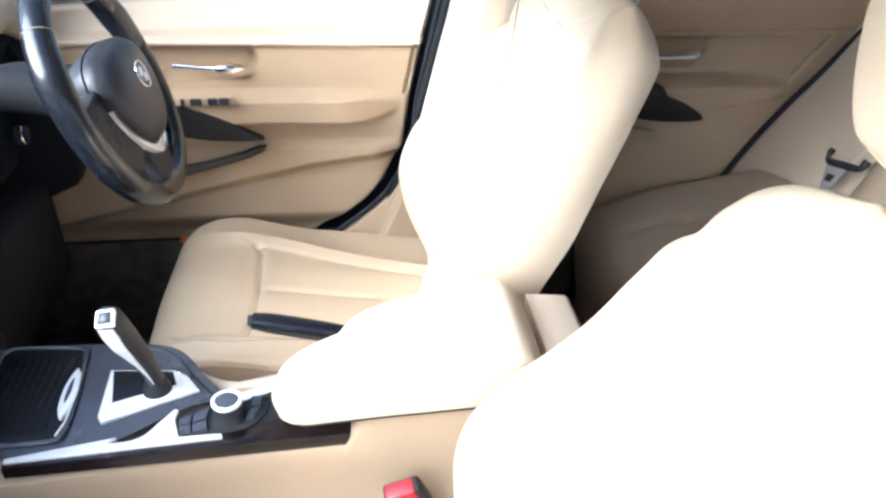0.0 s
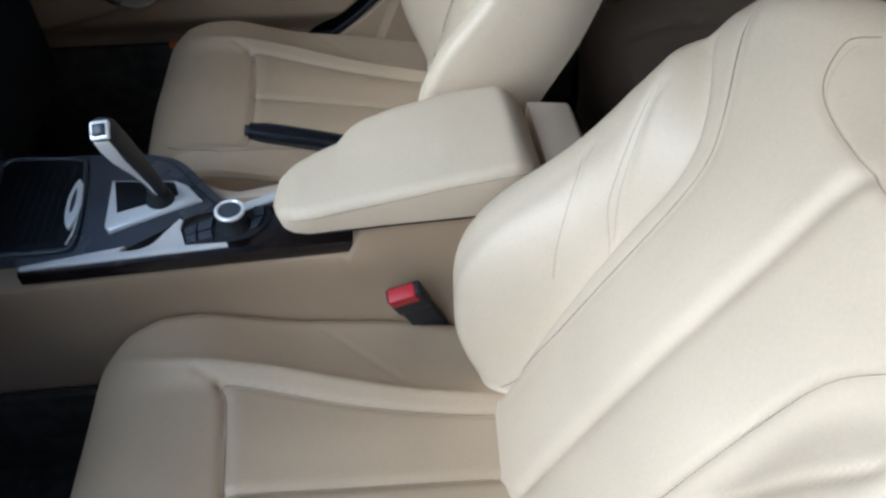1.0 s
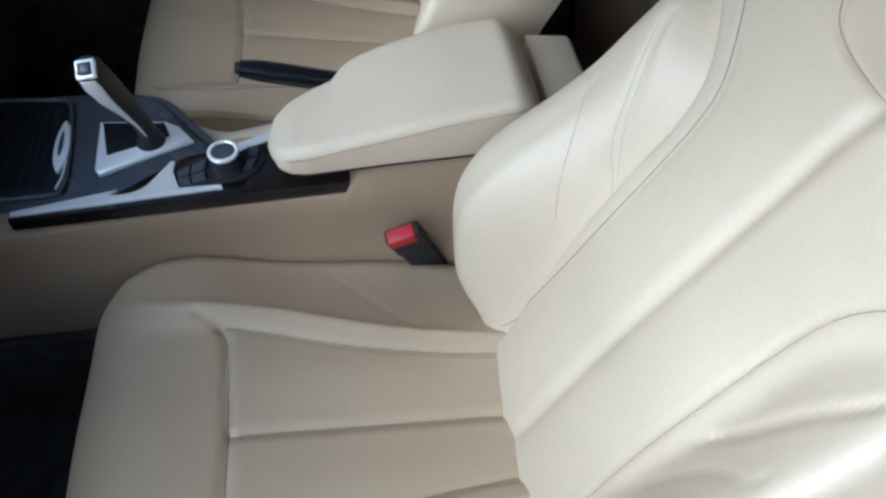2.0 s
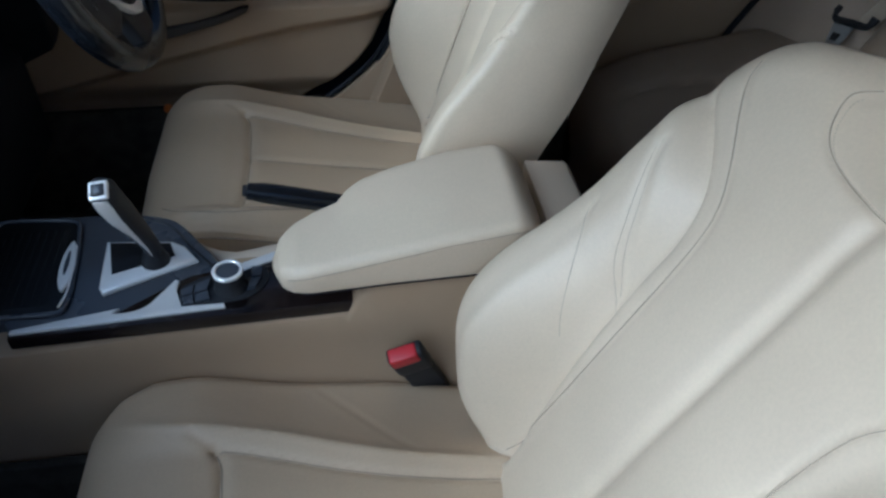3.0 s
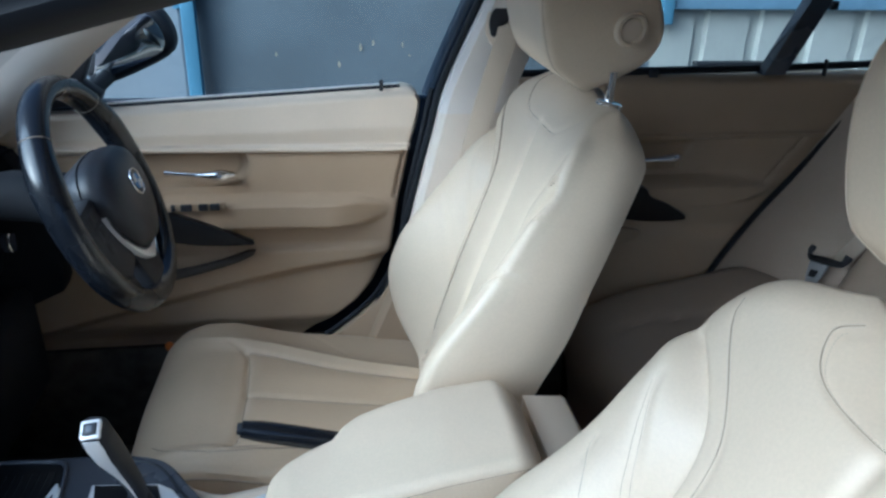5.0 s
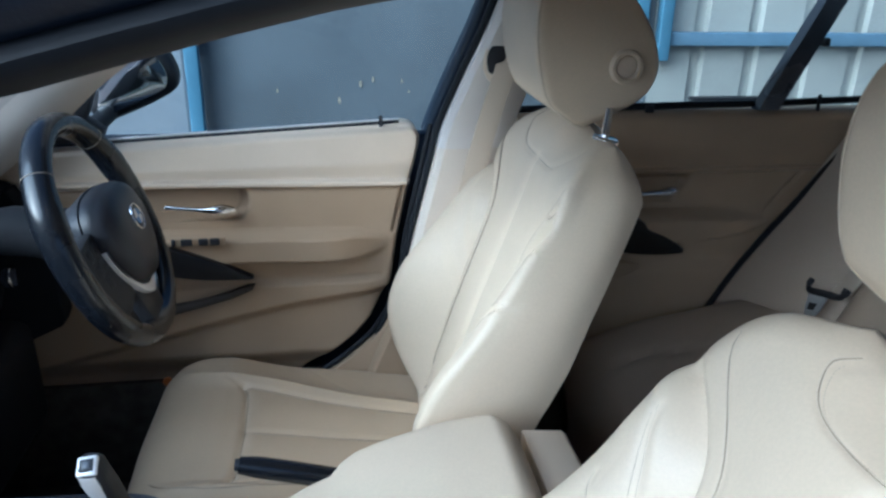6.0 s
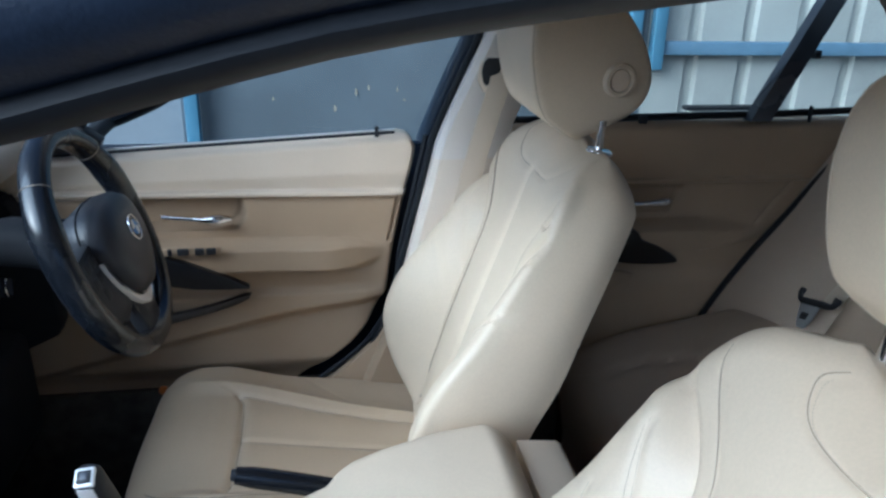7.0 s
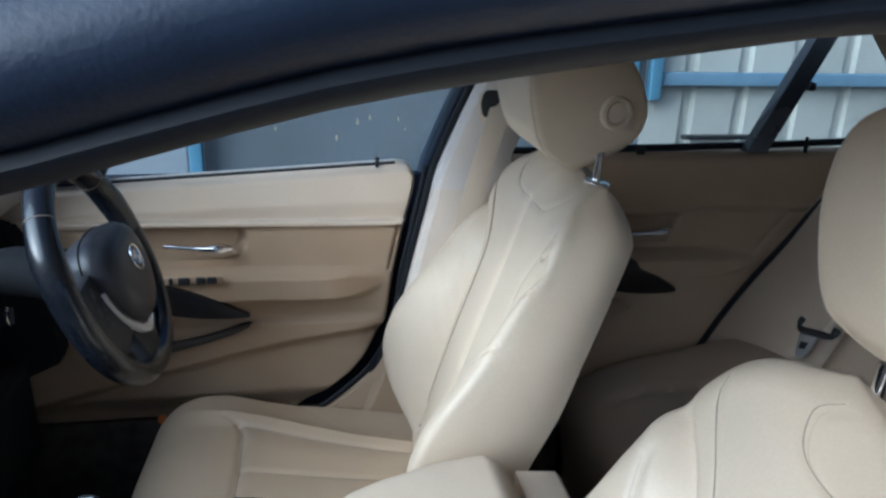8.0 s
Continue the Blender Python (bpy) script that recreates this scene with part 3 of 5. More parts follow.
roof = loft([[Vector((x, y, rail_z(x) + 0.082 + 0.035 * (1 - (y / 0.5) ** 2))) for y in np.linspace(-0.5, 0.5, 15)] + [Vector((x, y, rail_z(x) + 0.070 + 0.02 * (1 - (y / 0.5) ** 2))) for y in np.linspace(0.5, -0.5, 15)] for x in np.linspace(0.0, 1.45, 30)])
tagged(part("roof", roof, PAINT), "dark blue painted steel roof panel", "car roof", kind="structure")
liner = loft([[Vector((x, y, rail_z(x) + 0.03 + 0.03 * (1 - (y / 0.54) ** 2))) for y in np.linspace(-0.54, 0.54, 15)] + [Vector((x, y, rail_z(x) + 0.045 + 0.03 * (1 - (y / 0.54) ** 2))) for y in np.linspace(0.54, -0.54, 15)] for x in np.linspace(0.05, 1.45, 30)])
tagged(part("ceiling", liner, HEADLINER), "beige cloth headliner", "ceiling", kind="structure")


# windscreen, A-pillars
screen = loft([[Vector((x - (0.06 + 0.30 * (0.05 - x)) * (1 - (y / rail_y(x)) ** 2), y, rail_z(x) + 0.045 + 0.02 * (1 - (y / rail_y(x)) ** 2))) for y in np.linspace(-rail_y(x), rail_y(x), 13)] for x in np.linspace(-0.55, 0.03, 10)], False, False)
ws = part("windscreen", screen, CLEAR)
ws.visible_shadow = False
tagged(ws, "clear curved windscreen glass", "windscreen", kind="structure")
for side, tag in ((-1, "near"), (1, "far")):
    rings = []
    for x in np.linspace(-0.55, 0.16 if side > 0 else 0.0, 30):
        y, z = rail_y(x), rail_z(x)
        rings.append([Vector((x + a, side * (y + b), z + c)) for a, b, c in ((0.008, -0.010, -0.010), (-0.004, -0.036, -0.008), (-0.03, -0.075, 0.03), (-0.05, -0.090, 0.095), (-0.05, -0.03, 0.11), (0.0, -0.004, 0.03))])
    tagged(part("a_pillar_trim_" + tag, loft(rings), PILLAR), "pale cloth-covered windscreen pillar trim", "pillar trim", kind="structure")

# B-pillar on the far side
DOOR_EDGE = [(0.30, 0.03), (0.40, 0.150), (0.44, 0.205), (0.49, 0.265), (0.53, 0.298), (0.617, 0.341), (0.737, 0.358), (0.84, 0.380), (0.972, 0.408)]
def b_pillar(side, tag, dx=0.0):
    body = thing("b_pillar_" + tag, "beige trimmed door pillar with belt slot", "door pillar", kind="structure")
    centre = [(0.33, 0.40, 0.055), (0.408, 0.60, 0.055), (0.444, 0.75, 0.055), (0.480, 0.90, 0.055), (0.496, 0.97, 0.055), (0.532, 1.08, 0.052), (0.569, 1.18, 0.05), (0.605, 1.30, 0.05)]
    pts = spline([(a + dx, b, c) for a, b, c in centre], 40)
    rings_low, rings_up = [], []
    for p in pts:
        x, z, h = p
        inner = 0.655 - 0.09 * max(0, (z - 0.97)) / 0.33 - 0.02
        ring = [Vector((x - h, side * (inner + 0.05), z)), Vector((x - h, side * (inner + 0.012), z)), Vector((x - h + 0.012, side * inner, z)), Vector((x + h - 0.02, side * inner, z)), Vector((x + h + 0.03, side * (inner + 0.014), z)), Vector((x + h + 0.034, side * (inner + 0.05), z))]
        (rings_up if z > 0.955 else rings_low).append(ring)
    rings_up.insert(0, [v.copy() for v in rings_low[-1]])
    # The foot is split off for a browner trim; low shade is painted in.
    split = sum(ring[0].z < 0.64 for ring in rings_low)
    part("foot_trim", loft(rings_low[:split + 1]), TRIM, body, "foot of the beige trim, shade in its brown colour")
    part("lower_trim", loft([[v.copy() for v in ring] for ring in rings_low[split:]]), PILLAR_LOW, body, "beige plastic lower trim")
    part("upper_trim", loft(rings_up), PILLAR, body, "pale cloth upper trim")
    foot = curve2([(0.175, 0.40), (0.23, 0.44), (0.288, 0.49), (0.322, 0.53), (0.365, 0.617), (0.40, 0.70)], 24) + [(0.46, 0.70), (0.44, 0.36), (0.175, 0.36)]
    # Darker trim colour here carries the shade beside the seat.
    part("sill_trim", prism([(a + dx, b) for a, b in foot], "y", side * 0.662, side * 0.685, 0.003), TRIM, body, "beige lower sill trim")
    low_seal = [(p[1] + 0.012 + dx, side * 0.682, p[0]) for p in DOOR_EDGE]
    part("lower_seal", tube(spline(low_seal, 40), 0.0052, 8), RUBBER, body, "black rubber seal along the door edge")
    seal = [Vector((p[0] - p[2] - 0.008, side * (0.675 - 0.09 * max(0, (p[1] - 0.97)) / 0.33), p[1])) for p in pts]
    part("door_seal", tube(seal, 0.0068, 10), RUBBER, body, "black rubber seal")
    frame_pts = [v + Vector((-0.012, side * 0.030, 0)) for v in seal if v.z > 0.955]
    part("door_frame", tube(frame_pts, 0.0145, 12), PAINT_SKYLIT, body, "dark painted frame")
    return body


b_pillar(1, "far")

# ---- far front door ----


def front_panel(x, z):
    """How far the inner face of the front door stands into the car."""
    n = 0.012 * smooth(0.845, 0.90, z) * smooth(0.99, 0.955, z) + 0.004
    ledge = 0.852 - 0.02 * x
    n = n + 0.011 * np.exp(-((z - ledge) / 0.0085) ** 4)
    n = n - 0.002 * smooth(ledge, ledge - 0.012, z) * smooth(0.735, 0.76, z)
    # handle bowl and rear joint
    bowl = smooth(-0.26, -0.20, x) * smooth(0.056, 0.030, x + 14 * (z - 0.815) ** 2) * smooth(0.774, 0.781, z) * smooth(0.842, 0.836, z)
    n = n - 0.042 * bowl - 0.008 * np.exp(-(near_line(x, z, [(0.369, 0.845), (0.347, 0.74)]) / 0.0035) ** 2)
    # armrest
    end = 0.338
    mid = 0.719 - 0.006 * smooth(0.05, 0.33, x)
    half = 0.028 * np.sqrt(np.clip((end - x) / 0.075, 0.0, 1.0))
    d = np.abs(z - mid) - half
    leaf = np.where(z > mid, smooth(0.008, -0.005, d), smooth(0.014, -0.008, d))
    n = n + 0.050 * leaf * smooth(end + 0.004, end - 0.14, x) ** 0.75
    # swoops below
    s1 = np.interp(x, [-0.4, -0.118, -0.004, 0.135, 0.235, 0.329], [0.46, 0.529, 0.557, 0.587, 0.600, 0.612])
    n = n + 0.014 * smooth(0.642, 0.622, z) * smooth(0.35, 0.27, x)
    n = n - 0.022 * smooth(s1 + 0.004, s1 - 0.025, z)
    return n - 0.03 * smooth(0.46, 0.40, z)


def door_skin(edge, front, lo, hi, face, y0, cols=150, rows=130):
    """An inner door panel with its rim turned back."""
    rings = []
    for z in np.linspace(lo, hi, rows):
        back = float(np.interp(z, [p[0] for p in edge], [p[1] for p in edge]))
        fwd = front(z)
        x = fwd + (back - fwd) * np.linspace(0, 1, cols) ** 0.9
        n = face(x, np.full_like(x, z))
        rim = np.clip((x - (back - 0.012)) / 0.012, 0, 1)
        n = n - 0.012 * (1 - np.sqrt(1 - rim**2 * 0.999))
        top = max(0.0, (z - (hi - 0.012)) / 0.012)
        n = n - 0.014 * (1 - math.sqrt(max(0, 1 - top * top * 0.999)))
        rings.append([Vector((a, y0 - b, z)) for a, b in zip(x, n)] + [Vector((back, y0 + 0.06, z)), Vector((fwd, y0 + 0.06, z))])
    return loft(rings)


def belt_tilt(bm, y_side=1):
    """The window line climbs to the rear: lift the upper part."""
    for v in bm.verts:
        v.co.z += ((v.co.x - 0.40) * 0.060 - 0.002) * float(smooth(0.84, 0.97, v.co.z))
    return bm


door = thing("front_door_far", "closed driver's door with beige trim panel", "car door", kind="structure")
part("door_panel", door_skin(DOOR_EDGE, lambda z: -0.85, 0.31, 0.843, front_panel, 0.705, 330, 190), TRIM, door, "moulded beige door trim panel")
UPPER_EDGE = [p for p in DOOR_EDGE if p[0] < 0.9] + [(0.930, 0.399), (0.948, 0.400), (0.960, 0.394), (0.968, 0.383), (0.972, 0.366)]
# Paler trim than the panel below: light from the window put into colour.
part("upper_panel", belt_tilt(door_skin(UPPER_EDGE, lambda z: -0.85, 0.8432, 0.972, front_panel, 0.705, 150, 60)), TRIM_PALE, door, "padded upper door panel, window light in its pale colour")
part("outer_skin", rbox((-0.95, 0.80, 0.25), (0.52, 0.82, 0.93), 0.008), PAINT, door, "dark blue outer door skin")
part("belt_strip", tube([(-0.75, 0.722, 0.900), (-0.3, 0.722, 0.928), (0.36, 0.722, 0.9676)], 0.005, 8), RUBBER, door, "black window strip")
part("glass_edge", tube([(-0.75, 0.728, 0.907), (-0.3, 0.728, 0.935), (0.36, 0.728, 0.9746)], 0.0018, 6), SILVER, door, "thin pale lower edge of the glass")
part("reflector", disc((-0.150, 0.684, 0.412), 0.010, 0.006, (0, -1, 0.2), 20, 0.002), ORANGE, door, "small orange reflector")
part("lock_pin", rbox((0.318, 0.702, 0.960), (0.326, 0.710, 0.985), 0.002), BLACK, door, "black lock pin")
part("door_handle", tube(spline([(-0.112, 0.690, 0.808), (-0.06, 0.684, 0.804), (-0.01, 0.682, 0.801), (0.02, 0.694, 0.798)], 18), lambda q: 0.0052 + 0.0078 * math.exp(-((q - 0.80) / 0.17) ** 2), 12), CHROME, door, "chrome inner door handle")
plate = part("switch_plate", rbox((-0.13, 0.640, 0.742), (0.004, 0.652, 0.759), 0.003), TRIM, door)
for x, w in ((-0.125, 0.016), (-0.098, 0.009), (-0.080, 0.026), (-0.046, 0.021), (-0.024, 0.022)):
    part("switch", rbox((x, 0.636, 0.744), (x + w * 0.85, 0.648, 0.758), 0.002), BLACK, plate, "black window switch")
grip = [(-0.22, 0.785), (-0.10, 0.740), (-0.04, 0.716), (0.01, 0.691), (0.036, 0.676), (0.056, 0.6645), (0.036, 0.6635), (0.0, 0.665), (-0.05, 0.670), (-0.10, 0.680), (-0.22, 0.70)]
part("pull_handle", moved(prism(curve2(grip, 60), "y", 0.618, 0.640, 0.003), Matrix(((1, 0, 0, 0), (0.09, 1, 0, 0.020), (0, 0, 1, 0), (0, 0, 0, 1)))), GLOSS, door, "black pull handle insert")
pocket = [(-0.25, 0.595), (-0.12, 0.600), (-0.03, 0.615), (0.040, 0.636), (0.053, 0.634), (0.050, 0.627), (0.0, 0.607), (-0.10, 0.583), (-0.25, 0.55)]
part("door_pocket", moved(prism(curve2(pocket, 40), "y", 0.656, 0.675, 0.004), Matrix(((1, 0, 0, 0), (0.06, 1, 0, 0.013), (0, 0, 1, 0), (0, 0, 0, 1)))), POCKET, door, "dark map pocket lip")

# the passenger's door stands open on its hinges
swing = Matrix.Translation((-0.80, -0.755, 0)) @ Matrix.Rotation(radians(-64), 4, "Z") @ Matrix.Translation((0.80, 0.755, 0)) @ Matrix.Scale(-1, 4, (0, 1, 0))
open_door = thing("front_door_near", "passenger's door standing open, beige trim inside", "car door", kind="structure")
part("door_panel", moved(door_skin(DOOR_EDGE, lambda z: -0.78, 0.31, 0.843, front_panel, 0.705, 110, 70), swing), TRIM, open_door, "moulded beige door trim panel")
part("upper_panel", moved(belt_tilt(door_skin(DOOR_EDGE, lambda z: -0.78, 0.8432, 0.972, front_panel, 0.705, 60, 24)), swing), TRIM_PALE, open_door, "padded upper door panel, window light in its pale colour")
part("outer_skin", moved(rbox((-0.80, 0.76, 0.25), (0.50, 0.80, 0.93), 0.010), swing), PAINT, open_door, "dark blue outer door skin")
part("window_frame", moved(tube(spline([(x, 0.735 - 0.36 * (rail_z(x) - 0.95), rail_z(x) - 0.01) for x in (-0.40, -0.2, 0.0, 0.2, 0.44)] + [(0.43, 0.73, 0.97)], 50), 0.016, 8), swing), PAINT, open_door, "dark window frame")
pane = part("window_pane", moved(loft([[Vector((x, 0.735 - 0.36 * (z - 0.95), z)) for z in (0.93 + 0.06 * (x - 0.4) + k * (rail_z(x) - 0.93) / 4 for k in range(5))] for x in np.linspace(-0.45, 0.44, 8)], False, False), swing), GLASS, open_door, "slightly tinted glass")

# side glass and far mirror
pane = loft([[Vector((x, 0.735 - 0.36 * (z - 0.95), z)) for z in (0.93 + 0.06 * (x - 0.4) + k * (rail_z(x) - 0.93) / 6 for k in range(7))] for x in np.linspace(-0.62, 0.50, 12)], False, False)
g = part("front_side_window", pane, GLASS)
g.visible_shadow = False
tagged(g, "slightly tinted front side window glass", "car window", kind="structure")
mirror = thing("door_mirror", "dark blue outside mirror at the driver's door", "wing mirror")
shell = [(-0.290, 0.940), (-0.262, 0.930), (-0.135, 0.985), (-0.108, 1.018), (-0.114, 1.058), (-0.140, 1.094), (-0.190, 1.102), (-0.262, 1.06), (-0.305, 0.97)]
part("mirror_housing", prism(curve2(shell + shell[:1], 48)[:-1], "y", 0.93, 1.0, 0.02, 4), BLACK, mirror, "black mirror housing")
lens = [(-0.280, 0.956), (-0.258, 0.949), (-0.146, 0.997), (-0.126, 1.020), (-0.131, 1.050), (-0.152, 1.080), (-0.190, 1.086), (-0.252, 1.048)]
part("mirror_glass", prism(curve2(lens + lens[:1], 40)[:-1], "y", 0.922, 0.9275, 0.001), MIRROR, mirror, "mirror glass")
part("mirror_foot", tube([(-0.33, 0.74, 0.915), (-0.29, 0.84, 0.92), (-0.25, 0.96, 0.96)], 0.020, 10), BLACK, mirror, "black mirror foot")
sail = [(-0.42, 0.93), (-0.215, 0.945), (-0.205, 0.965), (-0.235, 0.99), (-0.20, 1.075), (-0.30, 1.02)]
tagged(part("mirror_sail", prism(sail, "y", 0.690, 0.722, 0.004), BLACK), "black corner panel at the window", "trim", kind="structure")

# ---- far rear door ----
REAR_EDGE = [(0.40, 1.08), (0.585, 1.167), (0.696, 1.239), (0.797, 1.318), (0.914, 1.403), (0.99, 1.48)]


def rear_panel(x, z):
    n = 0.010 * smooth(0.86, 0.92, z) * smooth(1.01, 0.97, z) + 0.004
    n = n + 0.009 * np.exp(-((z - 0.862) / 0.006) ** 4) - 0.006 * smooth(0.86, 0.852, z) * smooth(0.765, 0.78, z)
    n = n - 0.018 * smooth(1.004, 0.994, x + 0.45 * (0.845 - z)) * smooth(0.788, 0.796, z) * smooth(0.850, 0.843, z)
    mid, end = 0.735, 1.215
    half = 0.032 * np.sqrt(np.clip((end - x) / 0.20, 0.0, 1.0))
    n = n + 0.044 * smooth(0.010, -0.008, np.abs(z - mid) - half) * smooth(end + 0.006, end - 0.16, x) ** 0.7
    n = n - 0.006 * np.exp(-(near_line(x, z, [(1.275, 0.856), (1.192, 0.752)]) / 0.0035) ** 2)
    return n + 0.014 * smooth(0.655, 0.62, z)


rear_door = thing("rear_door_far", "closed rear door with beige trim panel", "car door", kind="structure")
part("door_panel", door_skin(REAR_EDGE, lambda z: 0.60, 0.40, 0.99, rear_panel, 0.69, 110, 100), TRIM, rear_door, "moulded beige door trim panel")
part("outer_skin", rbox((0.54, 0.80, 0.25), (1.45, 0.82, 0.95), 0.008), PAINT, rear_door, "dark blue outer door skin")
part("belt_strip", tube([(0.60, 0.705, 0.995), (1.17, 0.705, 1.004), (1.42, 0.705, 1.012)], 0.008, 8), RUBBER, rear_door, "black window strip")
part("door_handle", tube(spline([(0.86, 0.672, 0.815), (0.91, 0.668, 0.816), (0.955, 0.672, 0.818), (0.970, 0.682, 0.818)], 12), lambda q: 0.0062 + 0.0062 * math.exp(-((q - 0.8) / 0.2) ** 2), 10), CHROME, rear_door, "chrome inner door handle")
grip = [(0.80, 0.775), (0.88, 0.765), (0.90, 0.742), (0.945, 0.722), (0.99, 0.69), (0.96, 0.682), (0.88, 0.685), (0.80, 0.70)]
part("pull_handle", prism(curve2(grip, 36), "y", 0.636, 0.68, 0.006), GLOSS, rear_door, "black pull handle insert")
lower = [(0.80, 0.665), (0.87, 0.658), (0.900, 0.647), (0.88, 0.630), (0.80, 0.60)]
part("door_pocket", prism(curve2(lower, 30), "y", 0.660, 0.68, 0.006), TRIM, rear_door, "brown door pocket")
for x, w, top in ((0.880, 0.020, 1.004), (1.277, 0.008, 1.024)):
    part("lock_pin", rbox((x, 0.69, 0.985), (x + w, 0.698, top), 0.003), BLACK, rear_door, "black pin")
part("door_seal", tube(spline([(1.015, 0.655, 0.42), (1.102, 0.655, 0.585), (1.174, 0.655, 0.696), (1.253, 0.655, 0.797), (1.338, 0.655, 0.914), (1.435, 0.655, 1.03)], 30), 0.007, 8), RUBBER, rear_door, "black rubber door seal")
bar = part("quarter_bar", loft([[Vector((a + 0.0, 0.70, c)), Vector((a + w, 0.70, c)), Vector((a + w, 0.67, c)), Vector((a, 0.67, c))] for a, w, c in ((1.125, 0.048, 0.995), (1.18, 0.048, 1.11), (1.252, 0.048, 1.26))]), DARKGREY, rear_door, "dark window divider bar")
part("bar_catch", rbox((1.243, 0.664, 1.128), (1.259, 0.680, 1.146), 0.004), BLACK, bar)
pane = loft([[Vector((x, 0.725 - 0.36 * (z - 0.97), z)) for z in (0.98 + k * (rail_z(x) - 0.98) / 6 for k in range(7))] for x in np.linspace(0.60, 1.52, 10)], False, False)
g = part("rear_side_window", pane, TINTED)
tagged(g, "slightly tinted rear side window glass", "car window", kind="structure")
# the rear door on the near side is shut
near_rear = thing("rear_door_near", "closed rear door beside the open front doorway", "car door", kind="structure")
part("door_panel", moved(door_skin(REAR_EDGE, lambda z: 0.66, 0.40, 0.99, rear_panel, 0.69, 60, 50), Matrix.Scale(-1, 4, (0, 1, 0))), TRIM, near_rear, "moulded beige door trim panel")
part("outer_skin", rbox((0.54, -0.82, 0.25), (1.45, -0.80, 0.95), 0.008), PAINT, near_rear, "dark blue outer door skin")
pane = loft([[Vector((x, -0.725 + 0.36 * (z - 0.97), z)) for z in (0.98 + k * (rail_z(x) - 0.98) / 6 for k in range(7))] for x in np.linspace(0.60, 1.52, 10)], False, False)
g = part("rear_side_window_near", pane, TINTED)
tagged(g, "slightly tinted rear side window glass", "car window", kind="structure")
b_pillar(-1, "near", 0.14)
# C-pillar and rear wall
crings = [[Vector((x, y, z)) for x, y, z in ((1.30 + a, 0.545, c), (1.34 + a, 0.53, c), (1.75 + a * 0.3, 0.50, c), (1.75 + a * 0.3, 0.60, c), (1.36 + a, 0.62, c))] for a, c in ((0.13, 1.0), (0.09, 1.08), (0.04, 1.17), (-0.03, 1.25), (-0.10, 1.31))]
tagged(part("c_pillar_far", loft(crings), HEADLINER), "beige rear roof pillar trim", "pillar trim", kind="structure")
tagged(part("c_pillar_near", loft([[Vector((v.x, -v.y, v.z)) for v in ring] for ring in crings]), HEADLINER), "beige rear roof pillar trim", "pillar trim", kind="structure")
tagged(part("parcel_shelf", rbox((1.50, -0.6, 0.93), (1.95, 0.6, 0.95), 0.004), HEADLINER), "beige rear parcel shelf", "parcel shelf", kind="structure")
screen = loft([[Vector((x, y, 1.29 - 0.75 * (x - 1.42))) for y in np.linspace(-0.52, 0.52, 5)] for x in (1.42, 1.65, 1.88)], False, False)
rs = part("rear_windscreen", screen, DARKGLASS)
tagged(rs, "rear windscreen glass, tint added to cut light", "windscreen", kind="structure")

# ---- rear seat ----
bench = thing("bench_seat", "beige leather rear bench seat", "car seat")


def bench_cushion():
    rings = []
    for x, z in [(v.x, v.z) for v in spline([(0.76, 0, 0.25), (0.74, 0, 0.38), (0.75, 0, 0.45), (0.79, 0, 0.500), (0.88, 0, 0.532), (1.0, 0, 0.553), (1.12, 0, 0.574), (1.25, 0, 0.58)], 50)]:
        ys = np.linspace(-0.64, 0.64, 90)
        lift = 0.006 * np.exp(-((np.abs(ys) - 0.56) / 0.06) ** 2) - 0.022 * np.exp(-((np.abs(ys) - 0.33) / 0.18) ** 2) - 0.025 * smooth(0.61, 0.64, np.abs(ys))
        lift = (lift - 0.008 * np.exp(-(near_line(np.full_like(ys, x), np.abs(ys), curve2([(0.72, 0.47), (0.82, 0.50), (0.98, 0.47), (1.1, 0.46)])) / 0.008) ** 2)) * smooth(0.46, 0.52, z)
        rings.append([Vector((x, a, z + b)) for a, b in zip(ys, lift)] + [Vector((x, 0.64, 0.2)), Vector((x, -0.64, 0.2))])
    return loft(rings)


part("cushion", bench_cushion(), LEATHER_REAR_DIM, bench, "beige leather bench cushion")
rings = []
for s in np.linspace(0, 1, 40):
    x, z = 1.16 + 0.30 * s, 0.42 + 0.56 * s
    ys = np.linspace(-0.46, 0.46, 60)
    n = 0.02 * math.sin(math.pi * s) + 0.02 * np.exp(-((np.abs(ys) - 0.40) / 0.05) ** 2) - 0.03 * smooth(0.42, 0.46, np.abs(ys))
    rings.append([Vector((x - 0.88 * b, a, z + 0.47 * b)) for a, b in zip(ys, n)] + [Vector((x + 0.13, 0.46, z)), Vector((x + 0.13, -0.46, z))])
part("backrest", loft(rings), LEATHER_REAR_DIM, bench, "beige leather rear backrest")
for side in (1, -1):
    wing = []
    for s in np.linspace(0, 1, 24):
        x, z = 1.005 + 0.375 * s, 0.42 + 0.58 * s
        ys = np.linspace(0.462, 0.662, 16)
        n = 0.014 * np.sin(np.pi * (ys - 0.462) / 0.20) - 0.12 * (0.662 - ys) / 0.20
        wing.append([Vector((x - 0.88 * b, side * a, z + 0.47 * b)) for a, b in zip(ys, n)] + [Vector((x + 0.2, side * 0.662, z)), Vector((x + 0.24, side * 0.462, z))])
    part("side_bolster", loft(wing), LEATHER_REAR_DIM, bench, "beige side bolster of the bench")

belt = thing("rear_seat_belt", "rear seat belt with black clip and metal tongue", "seat belt")
bar = spline([(1.240, 0.535, 0.656), (1.232, 0.532, 0.644), (1.230, 0.522, 0.636), (1.230, 0.475, 0.648), (1.230, 0.440, 0.658), (1.232, 0.428, 0.666), (1.240, 0.428, 0.680)], 30)
